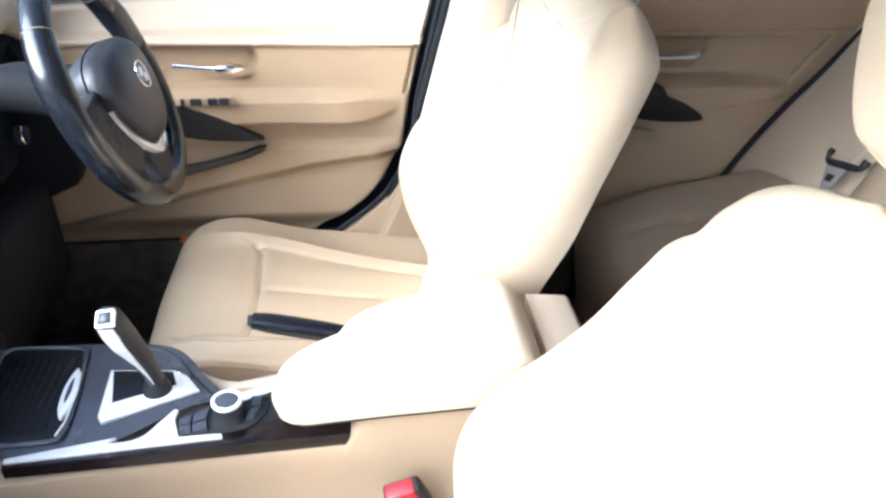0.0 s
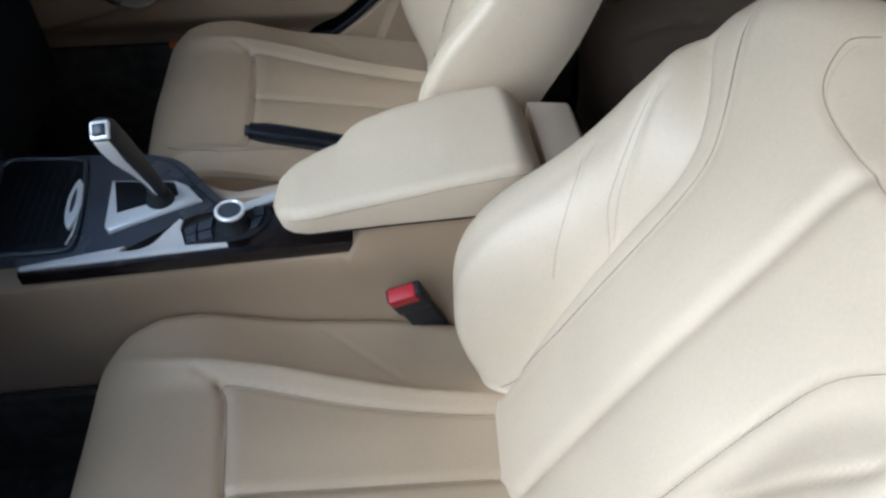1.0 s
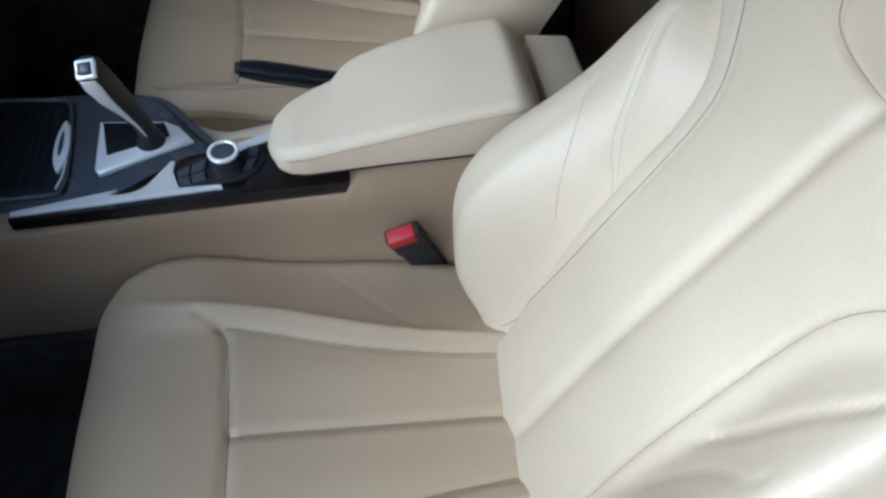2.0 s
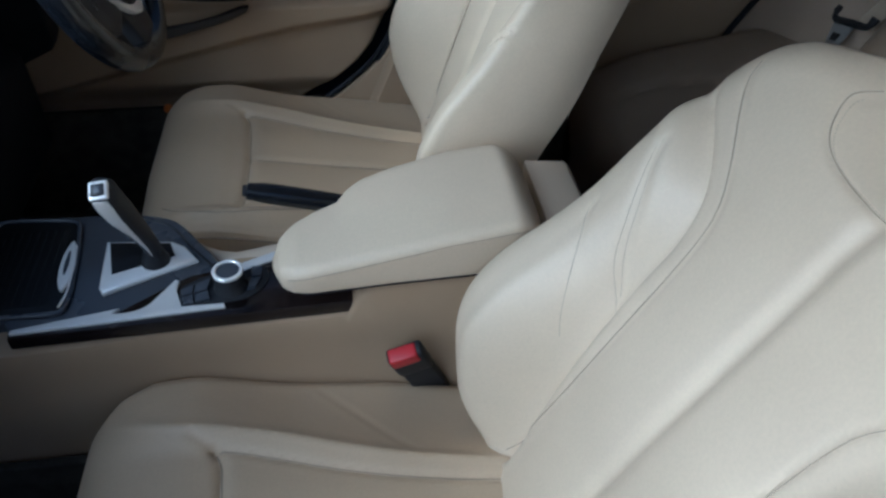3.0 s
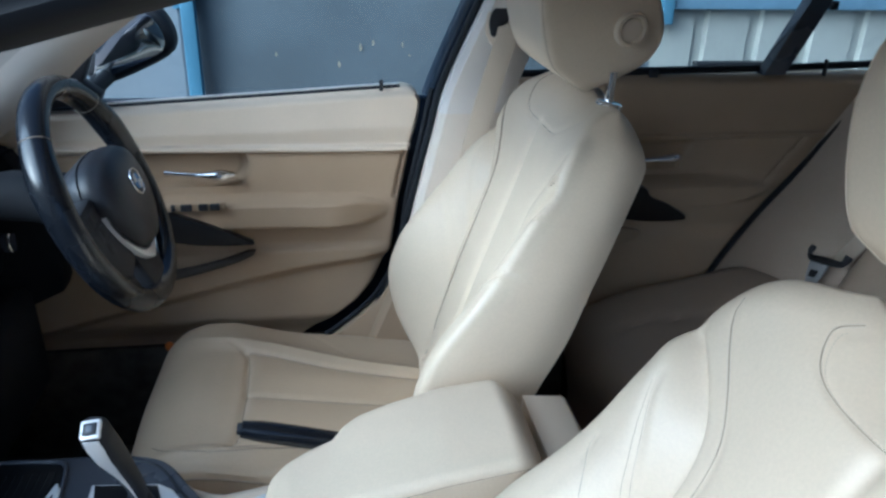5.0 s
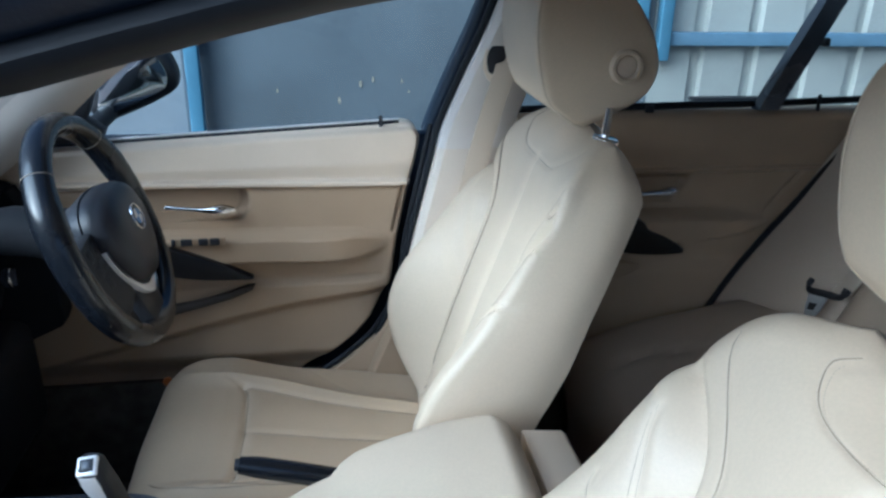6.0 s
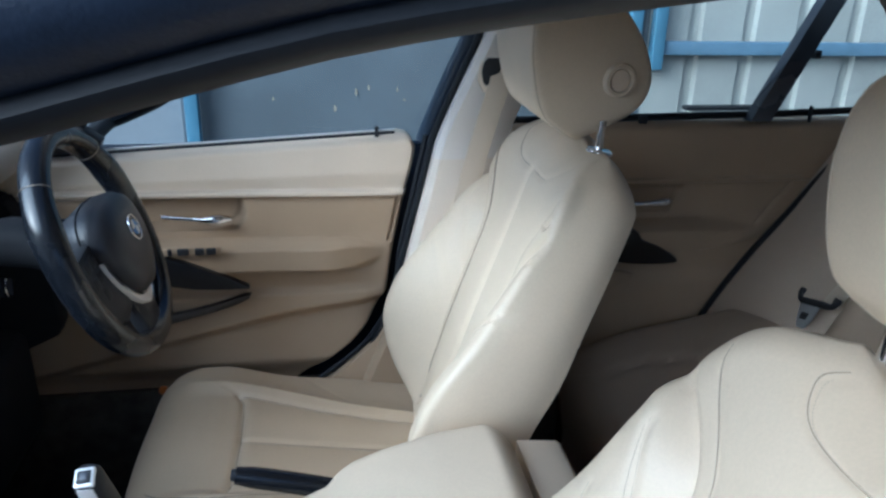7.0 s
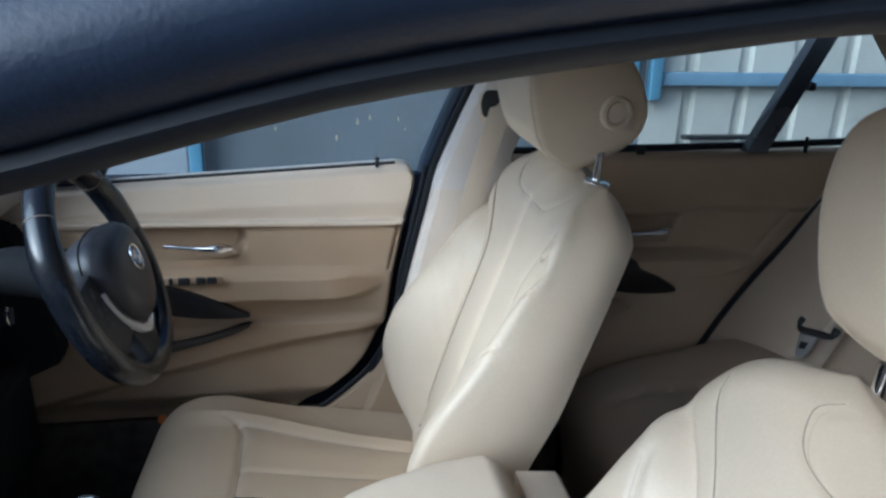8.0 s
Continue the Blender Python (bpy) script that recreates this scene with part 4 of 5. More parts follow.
part("belt_clip", tube(bar, lambda q: 0.0062 + 0.002 * math.sin(math.pi * q) ** 2 + 0.002 * (abs(q - 0.5) > 0.42), 10), BLACK, belt, "black plastic belt clip")
tongue = [(0.502, 0.638), (0.452, 0.650), (0.454, 0.620), (0.462, 0.598), (0.482, 0.594), (0.492, 0.610)]
part("belt_tongue", moved(prism(tongue, "x", 1.216, 1.221, 0.001), Matrix(((1, 0, 0.35, -0.35 * 0.65), (0, 1, 0, 0), (0, 0, 1, 0), (0, 0, 0, 1)))), STEEL, belt, "metal belt tongue")
part("tongue_slot", moved(prism([(0.486, 0.626), (0.466, 0.631), (0.468, 0.616), (0.484, 0.612)], "x", 1.2145, 1.2165, 0.0), Matrix(((1, 0, 0.35, -0.35 * 0.65), (0, 1, 0, 0), (0, 0, 1, 0), (0, 0, 0, 1)))), BLACK, belt)
rings = []
for p in spline([(1.244, 0.455, 0.655), (1.275, 0.43, 0.74), (1.345, 0.415, 0.88), (1.41, 0.405, 1.0)], 20):
    rings.append([p + Vector((a, b, 0)) for a, b in ((0, -0.022), (0, 0.022), (0.003, 0.022), (0.003, -0.022))])
part("belt_webbing", loft(rings), WEB, belt, "beige belt webbing")

# ---- centre console ----
console = thing("centre_console", "beige and dark centre console with armrest", "centre console")


def console_side(y_top, y_low, side):
    rings = []
    for x in np.linspace(-0.70, 0.60, 70):
        front = float(smooth(0.0, -0.22, x)) * (0.014 if side < 0 else 0)
        top = 0.552 + 0.006 * smooth(-0.25, 0.20, x) + 0.058 * smooth(0.205, 0.232, x)
        out = side * (0.010 + front)
        prof = [(y_top + out * 0.3, top), (y_top + out + side * 0.004, top - 0.006), (y_top + out + side * 0.008, top - 0.02), (y_top + out + side * 0.006, top - 0.045 - 0.05 * smooth(0.205, 0.232, x)), (y_top + out + side * 0.014, 0.47), (y_top + out + side * 0.024, 0.40), (y_low, 0.30), (y_low + side * 0.01, 0.155), (0.03, 0.155), (0.03, top)]
        rings.append([Vector((x, a, b)) for a, b in prof])
    return loft(rings)


# Darker trim than the driver's side; its weaker light is in the colour.
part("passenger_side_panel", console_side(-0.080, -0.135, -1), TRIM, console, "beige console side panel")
part("side_carpet", rbox((-0.70, -0.152, 0.16), (0.10, -0.138, 0.365), 0.004), CARPET, console, "dark carpet on the lower console side")
rings = []
for x in np.linspace(-0.70, 0.60, 60):
    y = float(np.interp(x, [-0.7, -0.14, -0.077, -0.034, 0.005, 0.041, 0.12, 0.2, 0.6], [0.145, 0.140, 0.130, 0.112, 0.075, 0.055, 0.060, 0.085, 0.11]))
    top = 0.552 + 0.012 * float(smooth(0.02, 0.16, x))
    rings.append([Vector((x, a, b)) for a, b in ((-0.02, top), (y - 0.018, top), (y - 0.004, top - 0.004), (y + 0.004, top - 0.016), (y + 0.012, 0.50), (0.150, 0.40), (0.155, 0.155), (-0.02, 0.155))])
# Paler trim makes this side of the console look better lit.
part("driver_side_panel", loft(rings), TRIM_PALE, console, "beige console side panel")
deck = [(-0.62, -0.070), (-0.228, -0.070), (-0.214, -0.098), (0.216, -0.080), (0.216, 0.02), (0.12, 0.016), (0.041, 0.004)] + curve2([(0.041, 0.004), (0.005, 0.054), (-0.034, 0.106), (-0.077, 0.126), (-0.142, 0.134)], 16)[1:] + [(-0.62, 0.14)]
part("deck", prism(deck, "z", 0.545, 0.571, 0.006, 3), DARKGREY, console, "dark grey console deck")
inner = curve2([(0.028, -0.002), (-0.008, 0.045), (-0.042, 0.094), (-0.080, 0.112), (-0.14, 0.119)], 24)
part("deck_edge", tube([(a, b, 0.571) for a, b in inner], 0.0022, 6), BLACK, console, "raised deck edge line")
trim = [(-0.214, -0.104), (-0.216, -0.094), (-0.085, -0.071), (-0.02, -0.026), (0.0, -0.015), (0.05, -0.008), (0.108, 0.016), (0.128, 0.010), (0.212, -0.02), (0.218, -0.080), (0.210, -0.090)]
part("wood_trim", prism(trim, "z", 0.553, 0.576, 0.004), WOOD, console, "dark glossy wood trim")
blade = [(-0.211, -0.100), (-0.211, -0.094), (-0.085, -0.0715), (-0.094, -0.0805)] + curve2([(-0.094, -0.0805), (-0.068, -0.079), (-0.050, -0.070), (-0.036, -0.050), (-0.020, -0.027)], 16)[1:] + [(-0.015, -0.030), (-0.017, -0.046), (-0.007, -0.0775), (0.046, -0.0775), (0.048, -0.0840)]
part("silver_blade", prism(blade, "z", 0.574, 0.5800, 0.0012), SILVER, console, "satin silver trim blade")
part("silver_strip", prism([(0.055, -0.008), (0.109, 0.015), (0.113, 0.001), (0.066, -0.021)], "z", 0.574, 0.5795, 0.0012), SILVER, console, "satin silver strip")
# tray with a ribbed lid
tray_out = curve2([(-0.250, -0.0665), (-0.170, -0.066), (-0.156, -0.054), (-0.157, 0.0), (-0.167, 0.094), (-0.175, 0.113), (-0.192, 0.120), (-0.268, 0.126), (-0.283, 0.118), (-0.287, 0.100), (-0.272, 0.0), (-0.265, -0.054), (-0.250, -0.0665)], 90)[:-1]
tray = part("tray", prism(tray_out, "z", 0.567, 0.5735, 0.001), GLOSS, console, "dark storage tray with ribbed roller lid")
for k in range(8):
    x = -0.266 + k * 0.0110
    part("rib", rbox((x, -0.050, 0.5728), (x + 0.0090, 0.100, 0.5742), 0.0005, 1), GLOSS, tray)
part("tray_rim", tube([(a, b, 0.5745) for a, b in tray_out], 0.0034, 8, closed=True), DARKGREY, tray, "thin raised tray rim")
# Highlight on the dark rim, modelled as a thin silver tube.
part("tray_glint", tube(spline([(-0.163, -0.058, 0.577), (-0.158, -0.03, 0.577), (-0.160, 0.03, 0.577), (-0.164, 0.06, 0.577)], 12), 0.0016, 8), SILVER, tray, "silver strip as a glint on the tray rim")
grip = curve2([(-0.164, -0.030), (-0.157, 0.0), (-0.159, 0.035), (-0.169, 0.070), (-0.177, 0.036), (-0.175, -0.005), (-0.168, -0.028), (-0.164, -0.030)], 40)[:-1]
part("tray_grip", prism(grip, "z", 0.573, 0.580, 0.002), SILVER, tray, "silver grip")
part("grip_dip", prism([(-0.168 + (a + 0.167) * 0.3, 0.022 + (b - 0.018) * 0.5) for a, b in grip], "z", 0.5795, 0.5808, 0.0004), DARKGREY, tray)
# selector
frame_out = [(-0.124, 0.062), (-0.034, 0.053), (-0.014, 0.040), (0.006, 0.010), (-0.041, -0.009), (-0.112, -0.041), (-0.119, -0.029)]
frame_in = [(-0.118, 0.056), (-0.035, 0.047), (-0.026, 0.020), (-0.105, -0.008)]
selector = part("selector_frame", prism(frame_out, "z", 0.569, 0.580, 0.005, 3), SILVER, console, "satin silver selector surround")
part("selector_plate", prism(frame_in, "z", 0.577, 0.5815, 0.001), GLOSS, selector, "black selector plate")
part("gaiter", loft([[Vector((-0.050 + r * math.cos(k * math.tau / 20), 0.013 + r * math.sin(k * math.tau / 20), z)) for k in range(20)] for z, r in ((0.580, 0.0195), (0.588, 0.0165), (0.597, 0.0140), (0.602, 0.011))]), BLACK, selector, "black lever boot")


def lever_ring(x, y, z, a, b, tilt=0.25):
    ring = []
    for k in range(28):
        c, s = math.cos(k * math.tau / 28), math.sin(k * math.tau / 28)
        u, v = a * math.copysign(abs(c) ** 0.65, c), b * math.copysign(abs(s) ** 0.65, s)
        ring.append(Vector((x + u, y + v, z + tilt * v)))
    return ring


stick_rows = ((-0.047, 0.012, 0.585, 0.0095, 0.011), (-0.048, 0.010, 0.605, 0.0095, 0.011), (-0.051, 0.003, 0.63, 0.0105, 0.012), (-0.056, -0.010, 0.665, 0.0125, 0.0145), (-0.062, -0.024, 0.70, 0.0150, 0.018), (-0.067, -0.033, 0.728, 0.0155, 0.018), (-0.069, -0.036, 0.742, 0.0150, 0.017), (-0.070, -0.037, 0.748, 0.011, 0.013))
stick = part("selector_lever", loft([lever_ring(*r) for r in stick_rows]), BLACK, console, "black and silver gear selector lever")
face = []
for k, (x, y, z, a, b) in enumerate(stick_rows[1:7]):
    a *= (0.1, 0.3, 0.6, 0.9, 1, 1)[k]
    face.append([Vector((x - 0.55 * a, y - b - 0.001, z - 0.25 * b)), Vector((x + 0.30 * a, y - b - 0.001, z - 0.25 * b)), Vector((x + 0.62 * a, y - b + 0.0015, z - 0.25 * b)), Vector((x + 0.2 * a, y - b + 0.005, z - 0.2 * b)), Vector((x - 0.55 * a, y - b + 0.004, z - 0.25 * b))])
part("lever_face", loft(face), SILVER, stick, "silver lever face")
cap = Matrix.Translation((-0.070, -0.040, 0.744)) @ pose(0, 0, 0, 32, -6, 0)
part("lever_cap", moved(rbox((-0.0115, -0.0122, -0.003), (0.0115, 0.0115, 0.0055), 0.003), cap), SILVER, stick, "silver lever cap")
part("unlock_button", moved(rbox((-0.0078, -0.008, 0.004), (0.0078, 0.007, 0.0068), 0.001), cap), BLACK, stick, "dark unlock button")
part("button_mark", moved(rbox((-0.004, -0.0045, 0.0065), (0.004, 0.0045, 0.0073), 0.0003), cap), DARKGREY, stick)
# controller knob and keys
base_out = curve2([(-0.013, -0.048), (-0.004, -0.036), (0.022, -0.022), (0.055, -0.012), (0.088, -0.012), (0.101, -0.022), (0.100, -0.042), (0.084, -0.064), (0.055, -0.074), (0.0, -0.078), (-0.008, -0.072), (-0.013, -0.048)], 60)[:-1]
keys = part("controller_base", prism(base_out, "z", 0.574, 0.5785, 0.001), BLACK, console, "black controller surround")
for quad in (((-0.010, -0.050), (0.006, -0.042), (0.005, -0.058), (-0.008, -0.062)), ((0.008, -0.041), (0.026, -0.032), (0.024, -0.052), (0.007, -0.057)), ((-0.008, -0.064), (0.006, -0.060), (0.008, -0.074), (-0.004, -0.076)), ((0.008, -0.060), (0.024, -0.055), (0.028, -0.070), (0.010, -0.074)), ((0.079, -0.016), (0.094, -0.018), (0.093, -0.034), (0.080, -0.036)), ((0.079, -0.039), (0.093, -0.037), (0.086, -0.055), (0.075, -0.058))):
    part("key", prism(quad, "z", 0.577, 0.5835, 0.0012), DARKGREY, keys, "grey function key")
knob = part("controller_knob", loft([[Vector((0.053 + r * math.cos(k * math.tau / 40), -0.046 + r * math.sin(k * math.tau / 40), z)) for k in range(40)] for z, r in ((0.577, 0.023), (0.581, 0.0225), (0.584, 0.020), (0.596, 0.0195), (0.605, 0.0200), (0.6065, 0.0192))]), BLACK, console, "round black controller knob")
part("knob_ring", ring_disc((0.053, -0.046, 0.6045), 0.0150, 0.0203, 0.0045), SILVER, knob, "silver knob ring")
part("knob_top", disc((0.053, -0.046, 0.605), 0.0149, 0.0022, (0, 0, 1), 32, 0.0008), DARKGREY, knob, "dark knob top")


def armrest_edge(x):
    """Height of the sewn edge between the lid's top and its side."""
    return float(np.interp(x, [0.113, 0.13, 0.147, 0.244, 0.338, 0.425, 0.463], [0.634, 0.643, 0.649, 0.667, 0.685, 0.695, 0.690]))


def armrest_near(x):
    return float(np.interp(x, [0.113, 0.117, 0.125, 0.14, 0.16, 0.30, 0.425, 0.445, 0.456, 0.463], [-0.062, -0.080, -0.095, -0.106, -0.110, -0.108, -0.103, -0.097, -0.086, -0.066]))


def armrest_mesh():
    """Padded lid: narrow at its front, stepped on the driver's side, with a sewn upper edge."""
    rings = []
    for x in np.r_[np.linspace(0.113, 0.15, 16), np.linspace(0.155, 0.43, 44), np.linspace(0.434, 0.463, 14)]:
        far = float(np.interp(x, [0.113, 0.122, 0.14, 0.17, 0.20, 0.215, 0.235, 0.28, 0.36, 0.42, 0.445, 0.456, 0.463], [-0.048, -0.024, -0.004, 0.014, 0.025, 0.048, 0.064, 0.078, 0.090, 0.090, 0.080, 0.066, 0.042]))
        near, top = armrest_near(x), armrest_edge(x)
        low = 0.612 + 0.006 * float(smooth(0.12, 0.30, x)) + 0.012 * float(smooth(0.13, 0.113, x))
        tail = min(1.0, max(0.0, (x - 0.420) / 0.043))
        end = 0.012 * float(smooth(0.128, 0.113, x)) ** 2 + 0.030 * (1 - math.sqrt(1 - 0.998 * tail * tail))
        top -= end
        wide = far - near
        ring = []
        for cy, cz, r, a0 in ((near, low, 0.006, 180), (far, low, 0.012, 270), (far, top, 0.028, 0), (near, top, 0.014, 90)):
            r = min(r, wide * 0.45, (top - low) * 0.45)
            oy, oz = (r if cy == near else -r), (r if cz == low else -r)
            for k in range(9):
                q = radians(a0 + k * 11.25)
                ring.append([cy + oy + r * math.cos(q), cz + oz + r * math.sin(q)])
            if a0 == 0:
                y0, y1 = far - r, near + min(0.014, wide * 0.45)
                ring += [[y0 + (y1 - y0) * k / 16, top] for k in range(1, 16)]
        for p in ring:
            u = (p[0] - near) / wide
            if p[1] > (top + low) / 2:
                p[1] += 0.011 * (1 - (2 * u - 1) ** 2) * (wide / 0.2) * max(0.0, 1 - end / 0.014)
        rings.append([Vector((x, p[0], p[1])) for p in ring])
    return loft(rings)


armrest = part("armrest_lid", armrest_mesh(), LEATHER, console, "padded pale leather armrest lid")
part("seam", tube([(x, armrest_near(x) - 0.0002, armrest_edge(x) - 0.010) for x in np.linspace(0.135, 0.45, 40)], 0.0005, 6), SEAM, armrest, "sewn seam along the lid")
part("lid_joint", tube([(x, armrest_near(x) + 0.0045, 0.6125 + 0.006 * float(smooth(0.12, 0.30, x))) for x in np.linspace(0.15, 0.455, 30)], 0.0036, 8), RUBBER, console, "dark joint under the lid")
part("armrest_bin", rbox((0.235, -0.090, 0.50), (0.46, 0.085, 0.617), 0.006), TRIM, console, "beige armrest bin")
part("rear_housing", prism([(0.474, 0.658), (0.534, 0.652), (0.541, 0.646), (0.58, 0.20), (0.474, 0.20)], "y", -0.095, 0.084, 0.003), TRIM_PALE, console, "beige rear console housing")
brake = thing("handbrake", "black leather handbrake lever beside the armrest", "handbrake")
part("lever", tube(spline([(0.074, 0.095, 0.626), (0.11, 0.095, 0.617), (0.18, 0.095, 0.597), (0.27, 0.095, 0.568)], 20), lambda q: 0.0150 - 0.0030 * math.exp(-((q - 0.0) / 0.08) ** 2) + 0.0010 * q, 16), WHEELHIDE, brake, "black leather grip")
part("release_button", disc((0.078, 0.095, 0.626), 0.0085, 0.010, (-1, 0, 0.15), 18, 0.002), BLACK, brake, "black release button")
part("bracket", rbox((0.24, 0.085, 0.50), (0.29, 0.105, 0.56), 0.003), BLACK, brake)

buckle = thing("seat_belt_buckle", "black seat belt buckle with red release button", "belt buckle")
m = Matrix.Translation((0.276, -0.142, 0.515)) @ pose(0, 0, 0, 14, -20, 0) @ Matrix.Scale(0.78, 4)
part("buckle_body", moved(rbox((-0.030, -0.014, -0.05), (0.034, 0.014, 0.022), 0.007), m), BLACK, buckle, "black buckle housing")
part("release_button", moved(rbox((-0.026, -0.0165, -0.004), (0.024, 0.010, 0.0245), 0.004), m), RED, buckle, "red release button")
part("buckle_stalk", moved(rbox((-0.027, -0.010, -0.30), (0.032, 0.010, -0.042), 0.005), m), BLACK, buckle, "dark buckle stalk")

# ---- steering wheel and dashboard ----
wheel = thing("steering_wheel", "black leather steering wheel with silver spoke trim", "steering wheel")
TILT = radians(20)
up, normal = Vector((-math.sin(TILT), 0, math.cos(TILT))), Vector((math.cos(TILT), 0, math.sin(TILT)))
WM = Matrix.Translation((-0.131, 0.367, 0.882)) @ Matrix(((0, up.x, normal.x, 0), (1, up.y, normal.y, 0), (0, up.z, normal.z, 0), (0, 0, 0, 1)))
rings = []
for k in range(121):
    a = k * math.tau / 120
    c, s = math.cos(a), math.sin(a)
    bulge = sum(math.exp(-((((a - g + math.pi) % math.tau) - math.pi) / 0.22) ** 2) for g in (0.45, math.pi - 0.45))
    thick = 0.0182 + 0.0028 * bulge
    dent = 0.0012 * sum(math.exp(-((((a - g + math.pi) % math.tau) - math.pi) / 0.010) ** 2) for g in (0.80, math.pi - 0.80, -0.55, math.pi + 0.55))
    rings.append([Vector(((0.173 + (thick - dent) * math.cos(j * math.tau / 20)) * c, (0.173 + (thick - dent) * math.cos(j * math.tau / 20)) * s, (0.0215 + 0.002 * bulge - dent) * math.sin(j * math.tau / 20))) for j in range(20)])
bm = loft(rings, True, False)
bmesh.ops.remove_doubles(bm, verts=bm.verts, dist=1e-6)
rim = part("rim", moved(bm, WM), WHEELHIDE, wheel, "black leather rim")
for g in (0.80, math.pi - 0.80):
    c, s = math.cos(g), math.sin(g)
    part("rim_joint", moved(tube([Vector(((0.173 + 0.0184 * math.cos(j * math.tau / 24)) * c, (0.173 + 0.0184 * math.cos(j * math.tau / 24)) * s, 0.0217 * math.sin(j * math.tau / 24))) for j in range(24)], 0.0006, 6, closed=True), WM), SEAM, rim, "pale stitched rim joint")


def hub_ring(f, z, wide, high, low):
    ring = []
    for k in range(56):
        c, s = math.cos(k * math.tau / 56), math.sin(k * math.tau / 56)
        ring.append(Vector((f * wide * math.copysign(abs(c) ** (0.72 if s > 0 else 1.12), c), f * (high if s > 0 else low) * math.copysign(abs(s) ** (0.82 if s > 0 else 1.12), s), z)))
    return ring


cover = part("airbag_cover", moved(loft([hub_ring(f, z, 0.090, 0.066, 0.098) for z, f in ((-0.035, 0.80), (-0.01, 0.97), (0.012, 1.0), (0.028, 0.975), (0.040, 0.88), (0.047, 0.70), (0.0495, 0.42), (0.050, 0.12))]), WM), COVER, wheel, "dark grey airbag cover")
part("cover_joint", moved(tube([v * 1.003 for v in hub_ring(0.992, 0.0, 0.090, 0.066, 0.098)], 0.0012, 6, closed=True), WM), RUBBER, cover, "dark joint of the cover")
for side in (1, -1):
    spoke = [(side * 0.055, 0.028), (side * 0.165, 0.018), (side * 0.166, -0.045), (side * 0.142, -0.086), (side * 0.095, -0.108), (side * 0.05, -0.095)]
    arm = part("spoke", moved(prism(spoke, "z", -0.014, 0.012, 0.005), WM), BLACK, wheel, "black side spoke")
    for x, y, w in ((0.105, 0.004, 0.010), (0.127, 0.002, 0.009), (0.105, -0.022, 0.010), (0.127, -0.024, 0.009), (0.112, -0.048, 0.009)):
        part("button", moved(rbox((side * x - w, y - 0.009, 0.009), (side * x + w, y + 0.009, 0.0134), 0.0018), WM), BLACK, arm, "grey spoke button")
# silver band hugging the lower edge of the hub, broad at its foot
outer = [(v.x, v.y) for v in hub_ring(1.0, 0, 0.090, 0.066, 0.098) if v.y < -0.006]
outer.sort()
band = [(x * 1.03, y * 1.02) for x, y in outer] + [(x * (1.03 + 0.05 * (1 - abs(x) / 0.092)), y * (1.03 + 0.20 * max(0.0, 1 - abs(x) / 0.088))) for x, y in outer[::-1]]
part("spoke_trim", moved(prism(band, "z", 0.004, 0.020, 0.002), WM), SILVER, wheel, "satin silver spoke trim")
part("lower_spoke", moved(prism([(-0.034, -0.164), (0.034, -0.164), (0.048, -0.10), (0.05, -0.07), (-0.05, -0.07), (-0.048, -0.10)], "z", -0.012, 0.010, 0.004), WM), BLACK, wheel, "black lower spoke")
badge = part("round_badge", moved(disc((0, 0.004, 0.0485), 0.0205, 0.004, (0, 0, 1), 36, 0.0015), WM), GLOSS, wheel, "round badge with dark ring")
part("badge_ring", moved(ring_disc((0, 0.004, 0.0500), 0.0192, 0.0212, 0.0035), WM), CHROME, badge)
for k in range(4):
    arc = [(0, 0.004)] + [(0.0125 * math.cos(k * math.pi / 2 + a), 0.004 + 0.0125 * math.sin(k * math.pi / 2 + a)) for a in np.linspace(0, math.pi / 2, 8)]
    part("badge_quarter", moved(prism(arc, "z", 0.0520, 0.0537), WM), WHITE if k % 2 else BADGE, badge)
part("column", moved(loft([[Vector((r * math.cos(k * math.tau / 24), r * math.sin(k * math.tau / 24) + lift, z)) for k in range(24)] for z, r, lift in ((-0.03, 0.046, 0.0), (-0.06, 0.050, 0.012), (-0.11, 0.042, 0.042), (-0.17, 0.034, 0.062), (-0.34, 0.034, 0.080))]), WM), SOFTBLACK, wheel, "black steering column shroud")
part("stalk", moved(tube([(0.06, 0.0, -0.07), (0.13, 0.02, -0.06), (0.165, 0.03, -0.055)], lambda q: 0.006 + 0.003 * q, 10), WM), BLACK, wheel, "black column stalk")

dash = thing("dashboard", "black soft plastic dashboard with lamp switch", "dashboard")
rings = []
for y in np.linspace(-0.68, 0.68, 40):
    hood = 0.07 * math.exp(-(((y - 0.365) / 0.17) ** 4))
    low = 0.56
    bow = 0.10 * (1 - (y / 0.68) ** 2)
    prof = [(-0.62 - bow, 0.80), (-0.54 - bow, 0.85), (-0.50 - bow * 0.6, 0.875 + hood), (-0.43, 0.885 + hood), (-0.385, 0.87 + hood), (-0.40, 0.84), (-0.44, 0.81), (-0.43, 0.76), (-0.41, 0.70), (-0.43, 0.63), (-0.50, low), (-0.62, 0.45), (-0.90, 0.45)]
    rings.append([Vector((x, y, z)) for x, z in prof])
part("dash_body", loft(rings), SOFTBLACK, dash, "black dashboard body")
part("lamp_switch", disc((-0.398, 0.604, 0.706), 0.021, 0.018, (1, 0, 0.1), 28, 0.003), DARKGREY, dash, "round lamp switch")
part("switch_ring", ring_disc((-0.386, 0.604, 0.707), 0.015, 0.022, 0.006, (1, 0, 0.1)), CHROME, dash, "chrome switch ring")
